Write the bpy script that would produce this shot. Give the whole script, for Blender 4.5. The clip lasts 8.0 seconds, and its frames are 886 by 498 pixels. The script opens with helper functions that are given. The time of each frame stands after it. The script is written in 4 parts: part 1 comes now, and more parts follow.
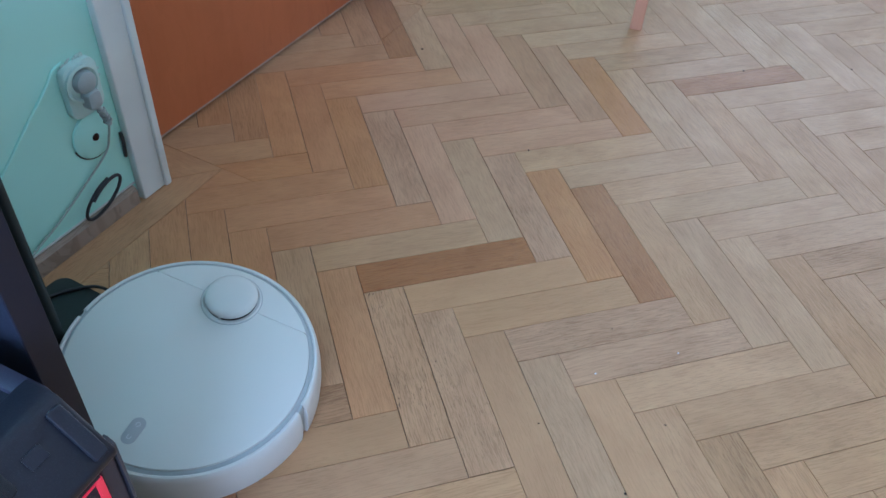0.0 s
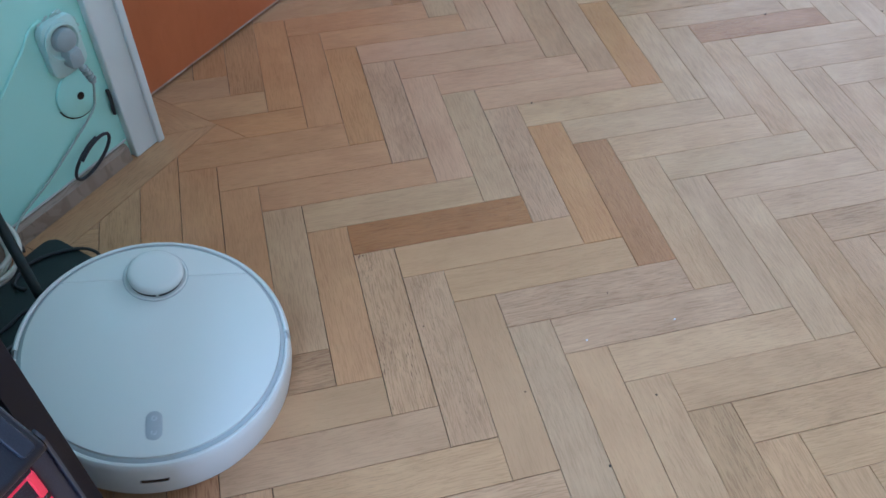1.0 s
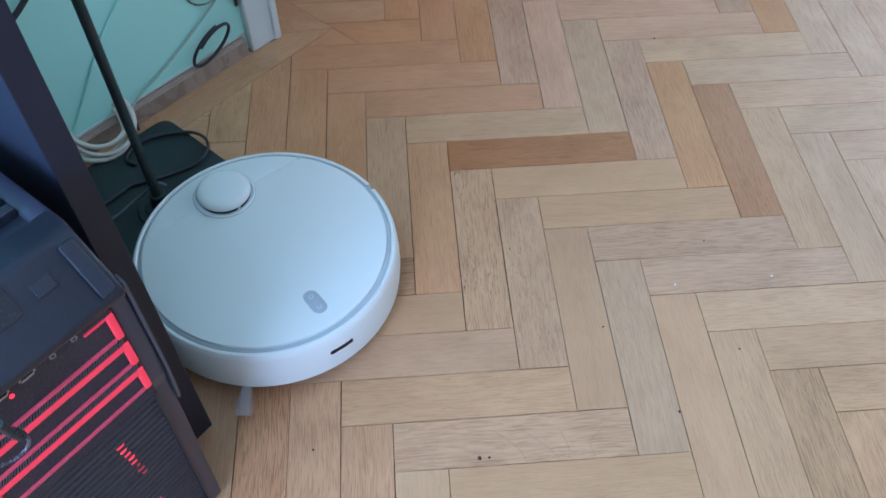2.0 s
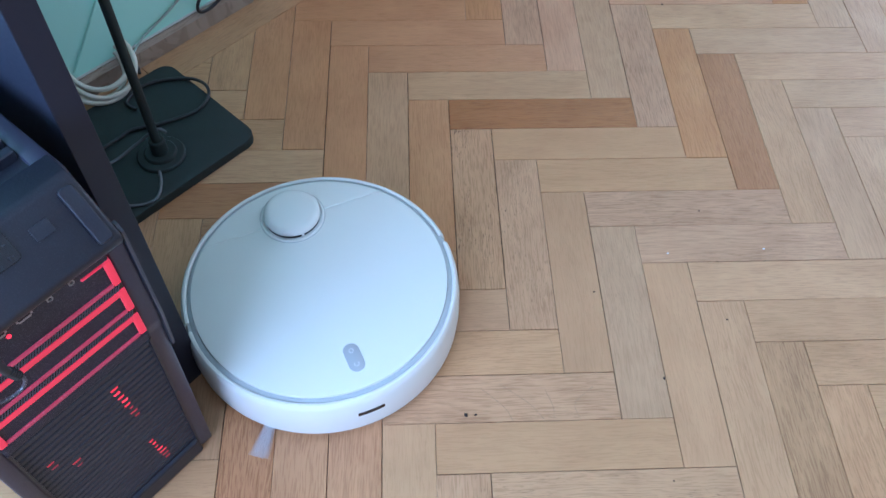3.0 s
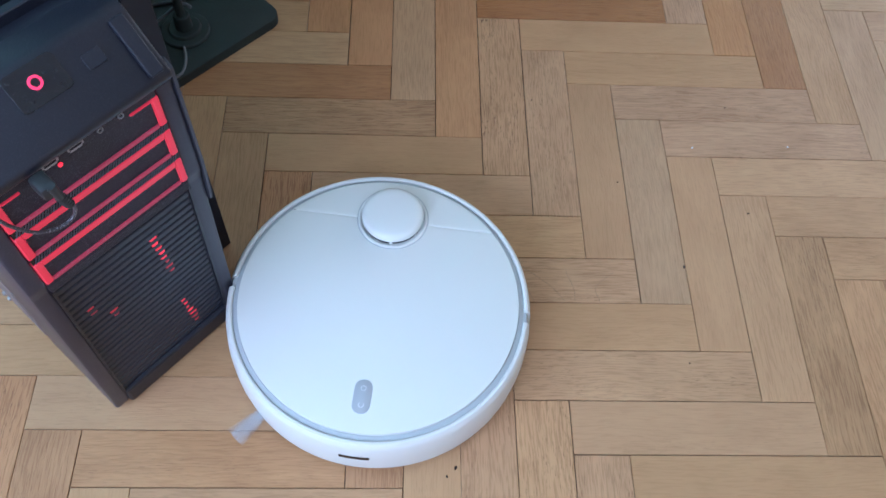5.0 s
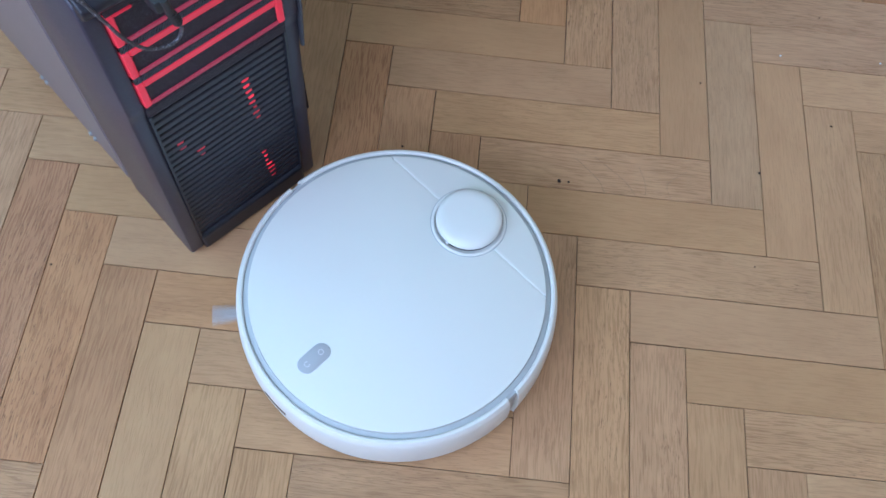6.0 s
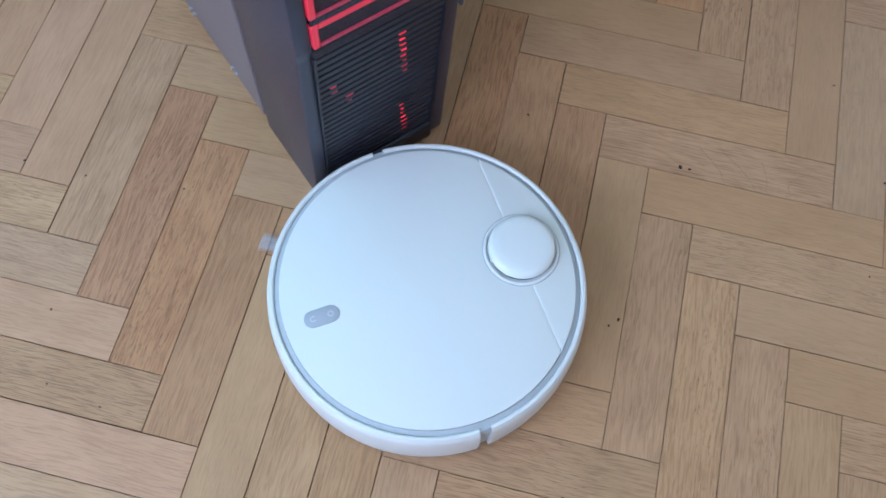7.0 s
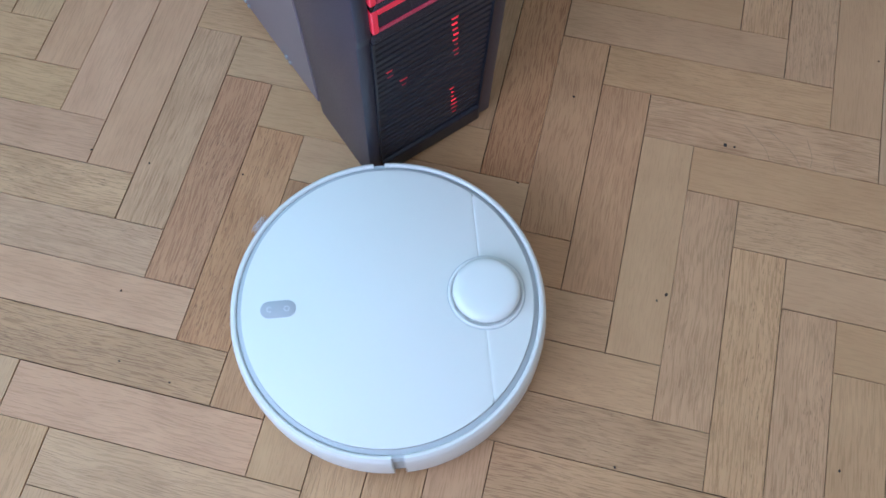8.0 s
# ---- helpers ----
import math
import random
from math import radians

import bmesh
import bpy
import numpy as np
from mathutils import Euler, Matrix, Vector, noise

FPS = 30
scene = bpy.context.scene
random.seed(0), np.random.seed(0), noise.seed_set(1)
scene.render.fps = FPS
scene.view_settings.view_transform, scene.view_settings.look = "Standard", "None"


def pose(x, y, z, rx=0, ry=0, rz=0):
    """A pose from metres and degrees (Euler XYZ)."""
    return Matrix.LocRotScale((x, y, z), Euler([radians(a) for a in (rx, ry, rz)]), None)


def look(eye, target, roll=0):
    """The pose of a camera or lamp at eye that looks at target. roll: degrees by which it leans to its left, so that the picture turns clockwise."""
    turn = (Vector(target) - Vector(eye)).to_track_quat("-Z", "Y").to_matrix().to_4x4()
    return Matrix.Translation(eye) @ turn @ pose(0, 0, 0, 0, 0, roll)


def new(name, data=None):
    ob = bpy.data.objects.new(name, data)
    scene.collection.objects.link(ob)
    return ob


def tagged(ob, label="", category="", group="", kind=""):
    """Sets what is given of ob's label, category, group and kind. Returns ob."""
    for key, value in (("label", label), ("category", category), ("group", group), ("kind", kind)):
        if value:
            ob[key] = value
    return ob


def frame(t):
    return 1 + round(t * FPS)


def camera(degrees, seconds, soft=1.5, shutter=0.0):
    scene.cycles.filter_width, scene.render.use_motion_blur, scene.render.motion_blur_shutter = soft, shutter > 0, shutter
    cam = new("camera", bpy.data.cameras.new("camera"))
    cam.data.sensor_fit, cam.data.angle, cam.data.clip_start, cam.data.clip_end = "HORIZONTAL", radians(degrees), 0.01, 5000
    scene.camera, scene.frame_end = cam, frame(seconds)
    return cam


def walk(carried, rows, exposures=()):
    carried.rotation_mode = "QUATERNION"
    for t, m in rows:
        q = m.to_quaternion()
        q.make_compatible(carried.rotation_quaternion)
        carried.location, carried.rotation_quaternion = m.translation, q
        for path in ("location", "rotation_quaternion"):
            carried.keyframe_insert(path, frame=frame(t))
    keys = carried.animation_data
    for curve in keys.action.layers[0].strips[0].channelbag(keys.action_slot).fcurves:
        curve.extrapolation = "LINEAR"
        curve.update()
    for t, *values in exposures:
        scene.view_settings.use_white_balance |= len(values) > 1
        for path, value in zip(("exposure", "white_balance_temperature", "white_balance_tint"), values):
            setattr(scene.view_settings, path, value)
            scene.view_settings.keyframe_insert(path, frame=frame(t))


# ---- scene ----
cam = camera(55.4, 8.0, shutter=0.25)
PATH = [
    (0, (-0.171, -0.99, 0.993), (0.279, 0.388, -0.384), 3.0),
    (0.5, (-0.137, -0.971, 1.005), (0.258, 0.364, -0.431), 2.2),
    (1, (-0.085, -0.957, 0.998), (0.251, 0.339, -0.488), 0.5),
    (1.5, (-0.074, -0.968, 0.978), (0.118, 0.293, -0.563), -0.9),
    (2, (-0.069, -0.981, 0.968), (0.008, 0.253, -0.604), -0.6),
    (2.2, (-0.063, -0.973, 0.987), (-0.009, 0.221, -0.616), 0.1),
    (3.3, (-0.073, -0.997, 0.965), (0.031, 0.149, -0.671), 3.6),
    (3.5, (-0.08, -1.01, 0.954), (0.035, 0.133, -0.683), 4.3),
    (4, (-0.089, -1.019, 0.944), (0.019, 0.097, -0.712), 4.6),
    (4.2, (-0.097, -1.016, 0.951), (0.015, 0.072, -0.724), 5.2),
    (5.3, (-0.107, -1.059, 0.939), (-0.047, -0.084, -0.806), 4.8),
    (5.5, (-0.109, -1.074, 0.933), (-0.077, -0.135, -0.833), 4.4),
    (6, (-0.137, -1.098, 0.924), (-0.137, -0.243, -0.884), 6.2),
    (6.5, (-0.168, -1.108, 0.926), (-0.198, -0.305, -0.906), 7.7),
    (7, (-0.206, -1.125, 0.937), (-0.323, -0.356, -0.905), 5.4),
    (7.5, (-0.224, -1.137, 0.951), (-0.393, -0.396, -0.9), 1.9),
    (8, (-0.222, -1.155, 0.96), (-0.41, -0.423, -0.891), -0.7),
]
EXPOSURES = [(0.0, -0.48, 4850, 12), (2.0, -0.13, 4700, 12), (4.0, -0.31, 5050, 17), (5.5, -0.62, 5350, 17), (8.0, -0.83, 5350, 17)]
walk(cam, [(t, look(eye, target, roll)) for t, eye, target, roll in PATH], exposures=EXPOSURES)

# ---- world and light ----
world = bpy.data.worlds.new("world")
scene.world = world
world.use_nodes = True
wnt = world.node_tree
sky = wnt.nodes.new("ShaderNodeTexSky")
sky.sky_type = "NISHITA"
sky.sun_disc = False
sky.sun_elevation, sky.sun_rotation = radians(38), radians(200)
wnt.links.new(sky.outputs[0], wnt.nodes["Background"].inputs[0])
wnt.nodes["Background"].inputs[1].default_value = 0.08

ROOM = pose(0, 0, 0, 0, 0, 45)          # the walls run at 45 degrees to the parquet strips
WALL_Y = 0.425                          # face of the wall with the door, in room axes
X_LOW, X_HIGH, Y_LOW, HEIGHT = -2.6, 3.3, -4.2, 2.6


def window_light(name, m, width, height, power, colour):
    data = bpy.data.lights.new(name, "AREA")
    data.shape, data.size, data.size_y, data.energy, data.color = "RECTANGLE", width, height, power, colour
    ob = new(name, data)
    ob.matrix_world = m
    return ob


# daylight in the window openings: one behind the camera and the far one that glares on the varnish
window_light("window_light_low", ROOM @ Matrix.Translation((X_LOW - 0.1, -0.65, 1.6)) @ pose(0, 0, 0, 0, -90, 0), 1.6, 2.2, 138, (0.69, 0.80, 1.0))
# weak warm fill added behind the camera; no window is known there
window_light("fill_light_south", ROOM @ Matrix.Translation((-0.8, Y_LOW - 0.1, 1.5)) @ pose(0, 0, 0, 90, 0, 0), 2.4, 1.6, 15, (1.0, 0.86, 0.62))
window_light("window_light_high", ROOM @ Matrix.Translation((X_HIGH + 0.1, -0.7, 1.65)) @ pose(0, 0, 0, 0, 90, 0), 1.5, 2.0, 42, (0.95, 0.92, 0.88))


# ---- materials ----
def node(nt, kind, **values):
    n = nt.nodes.new(kind)
    for key, value in values.items():
        if key in n.inputs:
            n.inputs[key].default_value = value
    return n


def plain(name, colour, rough=0.5, metal=0.0, vary=0.12, scale=40.0, bump=0.05, coat=0.0, spec=0.5, glow=None, power=0.0, dust=0.0, dots=700.0, patchy=0.08):
    """A painted, plastic or metal surface with grain and blotches at two scales."""
    m = bpy.data.materials.new(name)
    m.use_nodes = True
    nt = m.node_tree
    b = nt.nodes["Principled BSDF"]
    co = node(nt, "ShaderNodeTexCoord")
    big = node(nt, "ShaderNodeTexNoise", Scale=scale * 0.12, Detail=4.0)
    small = node(nt, "ShaderNodeTexNoise", Scale=scale * 8, Detail=3.0)
    for n in (big, small):
        nt.links.new(co.outputs["Object"], n.inputs["Vector"])
    ramp = nt.nodes.new("ShaderNodeMapRange")
    ramp.inputs["To Min"].default_value, ramp.inputs["To Max"].default_value = 1 - vary, 1 + vary
    nt.links.new(big.outputs["Fac"], ramp.inputs["Value"])
    mix = nt.nodes.new("ShaderNodeMix")
    mix.data_type, mix.blend_type = "RGBA", "MULTIPLY"
    mix.inputs["Factor"].default_value = 1.0
    mix.inputs["A"].default_value = (*colour, 1)
    mix.inputs[6].default_value = (*colour, 1)
    nt.links.new(ramp.outputs[0], mix.inputs[7])
    nt.links.new(mix.outputs[2], b.inputs["Base Color"])
    if dust:
        # pale specks of dust or of the weave
        speck = node(nt, "ShaderNodeTexNoise", Scale=dots, Detail=1.0)
        nt.links.new(co.outputs["Object"], speck.inputs["Vector"])
        cut = nt.nodes.new("ShaderNodeMapRange")
        cut.inputs["From Min"].default_value, cut.inputs["From Max"].default_value = 0.58, 0.72
        cut.inputs["To Max"].default_value = dust
        nt.links.new(speck.outputs["Fac"], cut.inputs["Value"])
        pale = nt.nodes.new("ShaderNodeMix")
        pale.data_type = "RGBA"
        nt.links.new(cut.outputs[0], pale.inputs[0])
        nt.links.new(mix.outputs[2], pale.inputs[6])
        pale.inputs[7].default_value = (0.45, 0.45, 0.52, 1)
        nt.links.new(pale.outputs[2], b.inputs["Base Color"])
    rr = nt.nodes.new("ShaderNodeMapRange")
    rr.inputs["To Min"].default_value, rr.inputs["To Max"].default_value = max(0.02, rough - patchy), min(1, rough + patchy)
    nt.links.new(small.outputs["Fac"], rr.inputs["Value"])
    nt.links.new(rr.outputs[0], b.inputs["Roughness"])
    b.inputs["Metallic"].default_value = metal
    b.inputs["Specular IOR Level"].default_value = spec
    b.inputs["Coat Weight"].default_value = coat
    if bump:
        bp = node(nt, "ShaderNodeBump", Strength=bump, Distance=0.0006)
        nt.links.new(small.outputs["Fac"], bp.inputs["Height"])
        nt.links.new(bp.outputs[0], b.inputs["Normal"])
    if glow:
        b.inputs["Emission Color"].default_value = (*glow, 1)
        b.inputs["Emission Strength"].default_value = power
    return m


def oak(name, light, dark, island=False, pores=0.3, figure=1.0, rough=0.35, flamed=1.0):
    """Varnished oak whose grain runs along the object's own x axis; every strip takes its own stretch and tone of it."""
    m = bpy.data.materials.new(name)
    m.use_nodes = True
    nt = m.node_tree
    L = nt.links.new
    b = nt.nodes["Principled BSDF"]
    co = node(nt, "ShaderNodeTexCoord")
    if island:
        rnd = node(nt, "ShaderNodeNewGeometry").outputs["Random Per Island"]
    else:
        rnd = node(nt, "ShaderNodeObjectInfo").outputs["Random"]
    shift = nt.nodes.new("ShaderNodeVectorMath")
    shift.operation = "MULTIPLY"
    comb = node(nt, "ShaderNodeCombineXYZ")
    for i in range(3):
        L(rnd, comb.inputs[i])
    L(comb.outputs[0], shift.inputs[0])
    shift.inputs[1].default_value = (37.0, 23.0, 11.0)
    add = nt.nodes.new("ShaderNodeVectorMath")
    add.operation = "ADD"
    L(co.outputs["Object"], add.inputs[0])
    L(shift.outputs[0], add.inputs[1])

    wob = node(nt, "ShaderNodeTexNoise", Scale=9.0, Detail=1.0)
    L(add.outputs[0], wob.inputs["Vector"])
    bend = nt.nodes.new("ShaderNodeVectorMath")
    bend.operation = "MULTIPLY_ADD"
    L(wob.outputs["Color"], bend.inputs[0])
    bend.inputs[1].default_value = (0.0, 0.011, 0.0)
    L(add.outputs[0], bend.inputs[2])

    def stretched(sx, sy, detail, distort=0.0, rough_=0.55):
        mp = node(nt, "ShaderNodeMapping")
        mp.inputs["Scale"].default_value = (sx, sy, 1.0)
        L(bend.outputs[0], mp.inputs["Vector"])
        n = node(nt, "ShaderNodeTexNoise", Scale=1.0, Detail=detail, Distortion=distort, Roughness=rough_)
        L(mp.outputs[0], n.inputs["Vector"])
        return n.outputs["Fac"]

    def remap(src, a, c, lo, hi):
        r = nt.nodes.new("ShaderNodeMapRange")
        r.inputs["From Min"].default_value, r.inputs["From Max"].default_value = a, c
        r.inputs["To Min"].default_value, r.inputs["To Max"].default_value = lo, hi
        L(src, r.inputs["Value"])
        return r.outputs[0]

    def math2(op, x, y):
        n = nt.nodes.new("ShaderNodeMath")
        n.operation = op
        for i, v in enumerate((x, y)):
            if isinstance(v, (int, float)):
                n.inputs[i].default_value = v
            else:
                L(v, n.inputs[i])
        return n.outputs[0]

    broad = stretched(4.0, 60.0, 3.0, 0.6)                 # streaks along the strip
    grain = stretched(36.0, 620.0, 1.0, 0.4, 0.5)         # short wavy grain
    hair = stretched(60.0, 1100.0, 2.0, 0.0, 0.6)          # hair lines
    pore = stretched(95.0, 900.0, 1.0, 0.2)                # short open pores
    blot = stretched(9.0, 13.0, 3.0, 0.4)                  # stains and worn varnish
    where = stretched(6.0, 22.0, 1.0)                      # where the pores gather
    other = math2("FRACT", math2("MULTIPLY", rnd, 7.31), 0.0)
    third = math2("FRACT", math2("MULTIPLY", rnd, 13.7), 0.0)
    fourth = math2("FRACT", math2("MULTIPLY", rnd, 29.3), 0.0)
    amount = remap(fourth, 0, 1, 0.24 * figure, 0.38 * figure)
    # flame figure: bands drawn out along the strip, strong on some strips and absent on others
    flame_map = node(nt, "ShaderNodeMapping")
    flame_map.inputs["Scale"].default_value = (0.13, 1.0, 1.0)
    L(bend.outputs[0], flame_map.inputs["Vector"])
    flame = node(nt, "ShaderNodeTexWave", Scale=34.0, Distortion=13.0, Detail=3.0)
    flame.inputs["Detail Scale"].default_value = 2.2
    flame.bands_direction = "Y"
    L(flame_map.outputs[0], flame.inputs["Vector"])
    fifth = math2("FRACT", math2("MULTIPLY", rnd, 53.9), 0.0)
    flames = math2("MULTIPLY", flame.outputs["Fac"], remap(fifth, 0, 1, 0.06 * flamed if flamed > 2 else 0.0, 0.16 * flamed))
    lines = math2("MULTIPLY", remap(grain, 0.50, 0.60, 0, 1), amount)
    tone = math2("ADD", math2("ADD", math2("MULTIPLY", remap(broad, 0.32, 0.68, 0, 1), 0.15), math2("MULTIPLY", remap(hair, 0.35, 0.65, 0, 1), 0.07)),
                 math2("ADD", math2("ADD", lines, flames), math2("MULTIPLY", remap(blot, 0.35, 0.68, 0, 1), 0.33)))
    mixc = nt.nodes.new("ShaderNodeMix")
    mixc.data_type = "RGBA"
    mixc.inputs[6].default_value, mixc.inputs[7].default_value = (*light, 1), (*dark, 1)
    L(tone, mixc.inputs[0])
    hsv = node(nt, "ShaderNodeHueSaturation")
    L(mixc.outputs[2], hsv.inputs["Color"])
    L(remap(rnd, 0, 1, 0.965, 1.04), hsv.inputs["Value"])
    L(remap(other, 0, 1, 0.99, 1.04), hsv.inputs["Saturation"])
    L(remap(third, 0, 1, 0.4975, 0.5005), hsv.inputs["Hue"])
    hole = math2("MULTIPLY", remap(pore, 0.62, 0.70, 0, 1), remap(where, 0.42, 0.60, 0, pores))
    dk = nt.nodes.new("ShaderNodeMix")
    dk.data_type = "RGBA"
    L(hole, dk.inputs[0])
    L(hsv.outputs[0], dk.inputs[6])
    dk.inputs[7].default_value = (dark[0] * 0.4, dark[1] * 0.36, dark[2] * 0.34, 1)
    L(dk.outputs[2], b.inputs["Base Color"])
    L(remap(blot, 0.3, 0.75, rough - 0.07, rough + 0.1), b.inputs["Roughness"])
    b.inputs["Specular IOR Level"].default_value = 0.38
    bp = node(nt, "ShaderNodeBump", Strength=0.5, Distance=0.0005)
    L(math2("SUBTRACT", 1.0, math2("ADD", math2("MULTIPLY", lines, 1.6), hole)), bp.inputs["Height"])
    L(bp.outputs[0], b.inputs["Normal"])
    return m


OAK = {False: {}, True: {}}
for isl in (False, True):
    OAK[isl]["tan"] = oak("oak_tan" + ("_rest" if isl else ""), (0.556, 0.337, 0.170), (0.323, 0.179, 0.081), isl)
    OAK[isl]["pale"] = oak("oak_pale" + ("_rest" if isl else ""), (0.575, 0.359, 0.187), (0.361, 0.208, 0.100), isl, pores=0.22)
    OAK[isl]["red"] = oak("oak_reddish" + ("_rest" if isl else ""), (0.533, 0.306, 0.149), (0.304, 0.153, 0.069), isl)
OAK[False]["warm"] = oak("oak_warm", (0.565, 0.306, 0.14), (0.36, 0.172, 0.072), figure=0.9)
# pinkish oak; on the left strips its colour also stands in for glare
OAK[False]["pink"] = oak("oak_pink_and_glare", (0.585, 0.34, 0.19), (0.37, 0.2, 0.102), figure=0.8, pores=0.15)
OAK[False]["orange"] = oak("oak_orange", (0.525, 0.270, 0.105), (0.36, 0.160, 0.055), figure=0.9, pores=0.2)
OAK[False]["rust"] = oak("oak_rust", (0.455, 0.232, 0.095), (0.28, 0.124, 0.047), figure=1.2, pores=0.4)
OAK[False]["dark"] = oak("oak_dark_red", (0.43, 0.208, 0.083), (0.25, 0.103, 0.04), figure=1.3, pores=0.5)
OAK[False]["brown"] = oak("oak_brown", (0.513, 0.309, 0.155), (0.276, 0.153, 0.071), figure=1.4, pores=0.5, flamed=1.3)
OAK[False]["grey"] = oak("oak_grey", (0.53, 0.34, 0.182), (0.36, 0.214, 0.107), pores=0.3, flamed=1.3)
OAK[False]["pored"] = oak("oak_open_pored", (0.575, 0.347, 0.175), (0.34, 0.19, 0.087), figure=1.3, pores=0.6)
OAK[False]["open"] = oak("oak_most_open_pored", (0.57, 0.335, 0.165), (0.33, 0.178, 0.08), figure=1.5, pores=1.5)
OAK[False]["figured"] = oak("oak_figured", (0.575, 0.352, 0.19), (0.35, 0.196, 0.097), figure=1.2, pores=0.4, flamed=2.1)
OAK[False]["coarse"] = oak("oak_coarse_red", (0.540, 0.291, 0.141), (0.299, 0.139, 0.062), figure=1.6, pores=0.7, flamed=1.3)
OAK[False]["smooth"] = oak("oak_smooth", (0.525, 0.32, 0.16), (0.36, 0.203, 0.094), figure=0.7, pores=0.2, flamed=0.5)

M_JOINT = plain("joint_dirt", (0.075, 0.046, 0.026), 0.9)
M_WALL = plain("mint_wall_paint", (0.48, 0.84, 0.725), 0.7, vary=0.06, scale=30, bump=0.35)
M_PLAIN_WALL = plain("white_wall_paint", (0.74, 0.70, 0.67), 0.8, vary=0.05, scale=25, bump=0.3)
M_CEIL = plain("ceiling_paint", (0.84, 0.84, 0.82), 0.85, vary=0.04, scale=25, bump=0.3)
M_GLOSS_WHITE = plain("white_gloss_paint", (0.66, 0.70, 0.655), 0.4, vary=0.25, scale=40, bump=0.3)
M_DOOR = oak("orange_door_veneer", (0.50, 0.165, 0.055), (0.36, 0.110, 0.034), pores=0.1, figure=0.35, rough=0.36)
M_DOOR_EDGE = plain("worn_door_edge", (0.42, 0.33, 0.26), 0.7, vary=0.8, scale=300)
M_BASEBOARD = oak("baseboard_wood", (0.37, 0.295, 0.225), (0.20, 0.145, 0.10), rough=0.5)
M_SHELL = plain("white_robot_plastic", (0.72, 0.745, 0.705), 0.32, vary=0.015, scale=60, bump=0.0, patchy=0.0)
M_COVER = plain("white_robot_cover", (0.715, 0.745, 0.70), 0.26, vary=0.015, scale=60, bump=0.0, patchy=0.0)
M_GROOVE = plain("grey_groove_plastic", (0.43, 0.47, 0.475), 0.45, vary=0.05, scale=80)
M_BUTTON = plain("grey_button_plastic", (0.42, 0.45, 0.47), 0.4, vary=0.04, scale=80)
M_ICON = plain("pale_icon_print", (0.68, 0.70, 0.72), 0.5)
M_DARK_SLOT = plain("black_slot_plastic", (0.012, 0.013, 0.016), 0.25)
M_RUBBER = plain("black_rubber", (0.025, 0.026, 0.028), 0.75, vary=0.2, scale=90, bump=0.3)
M_BRISTLE = plain("grey_white_bristle", (0.55, 0.58, 0.60), 0.7)
M_CASE = plain("black_case_plastic", (0.011, 0.013, 0.021), 0.36, spec=0.5, dust=0.035, dots=1100, vary=0.25, scale=60, bump=0.25)
# case plastic for the cheeks, window light put in as a paler, bluer colour
M_CHEEK = plain("lit_case_plastic", (0.030, 0.031, 0.052), 0.34, spec=0.5, dust=0.05, dots=1100, vary=0.25, scale=60, bump=0.1)
M_STEEL = plain("dark_case_steel", (0.19, 0.175, 0.205), 0.3, metal=0.35, spec=0.5, vary=0.25, scale=30, bump=0.0, patchy=0.03)
M_SLAT = plain("dark_grey_grille", (0.016, 0.018, 0.028), 0.4, dust=0.05, dots=900, vary=0.25, scale=60, bump=0.2)
M_MESH = plain("black_case_mesh", (0.016, 0.014, 0.024), 0.6, dust=0.16, dots=1200, vary=0.4, scale=300, bump=0.5)
# red plastic trim, with weak emission added to lift its brightness
M_RED = plain("red_trim_added_glow", (0.78, 0.035, 0.06), 0.32, vary=0.1, scale=90, bump=0.1, glow=(1.0, 0.04, 0.09), power=0.34)
M_RED_DULL = plain("dusty_red_trim_added_glow", (0.46, 0.045, 0.085), 0.45, vary=0.25, scale=120, bump=0.15, dust=0.25, dots=900, glow=(1.0, 0.05, 0.12), power=0.10)
M_TRIM = plain("grey_edge_trim", (0.075, 0.08, 0.10), 0.4, metal=0.3, vary=0.15, scale=60)
M_LED = plain("red_led", (0.5, 0.02, 0.03), 0.4, glow=(1.0, 0.02, 0.04), power=2.2)
M_LED_DIM = plain("dim_red_led", (0.3, 0.02, 0.03), 0.4, glow=(1.0, 0.02, 0.05), power=0.4)
M_LED_MID = plain("soft_red_led", (0.4, 0.02, 0.03), 0.4, glow=(1.0, 0.02, 0.045), power=1.1)
M_LED_FAINT = plain("faint_red_led", (0.22, 0.02, 0.04), 0.4, glow=(1.0, 0.03, 0.08), power=0.15)
M_POWER = plain("pink_power_light", (0.8, 0.05, 0.12), 0.4, glow=(1.0, 0.035, 0.12), power=1.2)
M_METAL = plain("port_metal", (0.42, 0.43, 0.47), 0.3, metal=0.9, vary=0.1, scale=90)
M_PANEL = plain("black_brown_laminate", (0.020, 0.023, 0.038), 0.5, spec=0.3, vary=0.2, scale=50, bump=0.2)
M_EDGE_BAND = plain("dark_edge_band", (0.019, 0.020, 0.031), 0.45, spec=0.25, vary=0.2, scale=50)
M_LAMP = plain("black_lamp_paint", (0.020, 0.030, 0.029), 0.55, dust=0.012, dots=500, spec=0.35, vary=0.25, scale=50, bump=0.35)
M_BLACK_CORD = plain("black_cord", (0.02, 0.022, 0.024), 0.5)
M_GREY_CORD = plain("grey_cord", (0.13, 0.135, 0.145), 0.5)
M_BRAID = plain("braided_cord", (0.05, 0.053, 0.06), 0.4, dust=0.6, dots=650)
M_WHITE_CORD = plain("yellowed_white_cord", (0.60, 0.58, 0.48), 0.45, vary=0.15, scale=120)
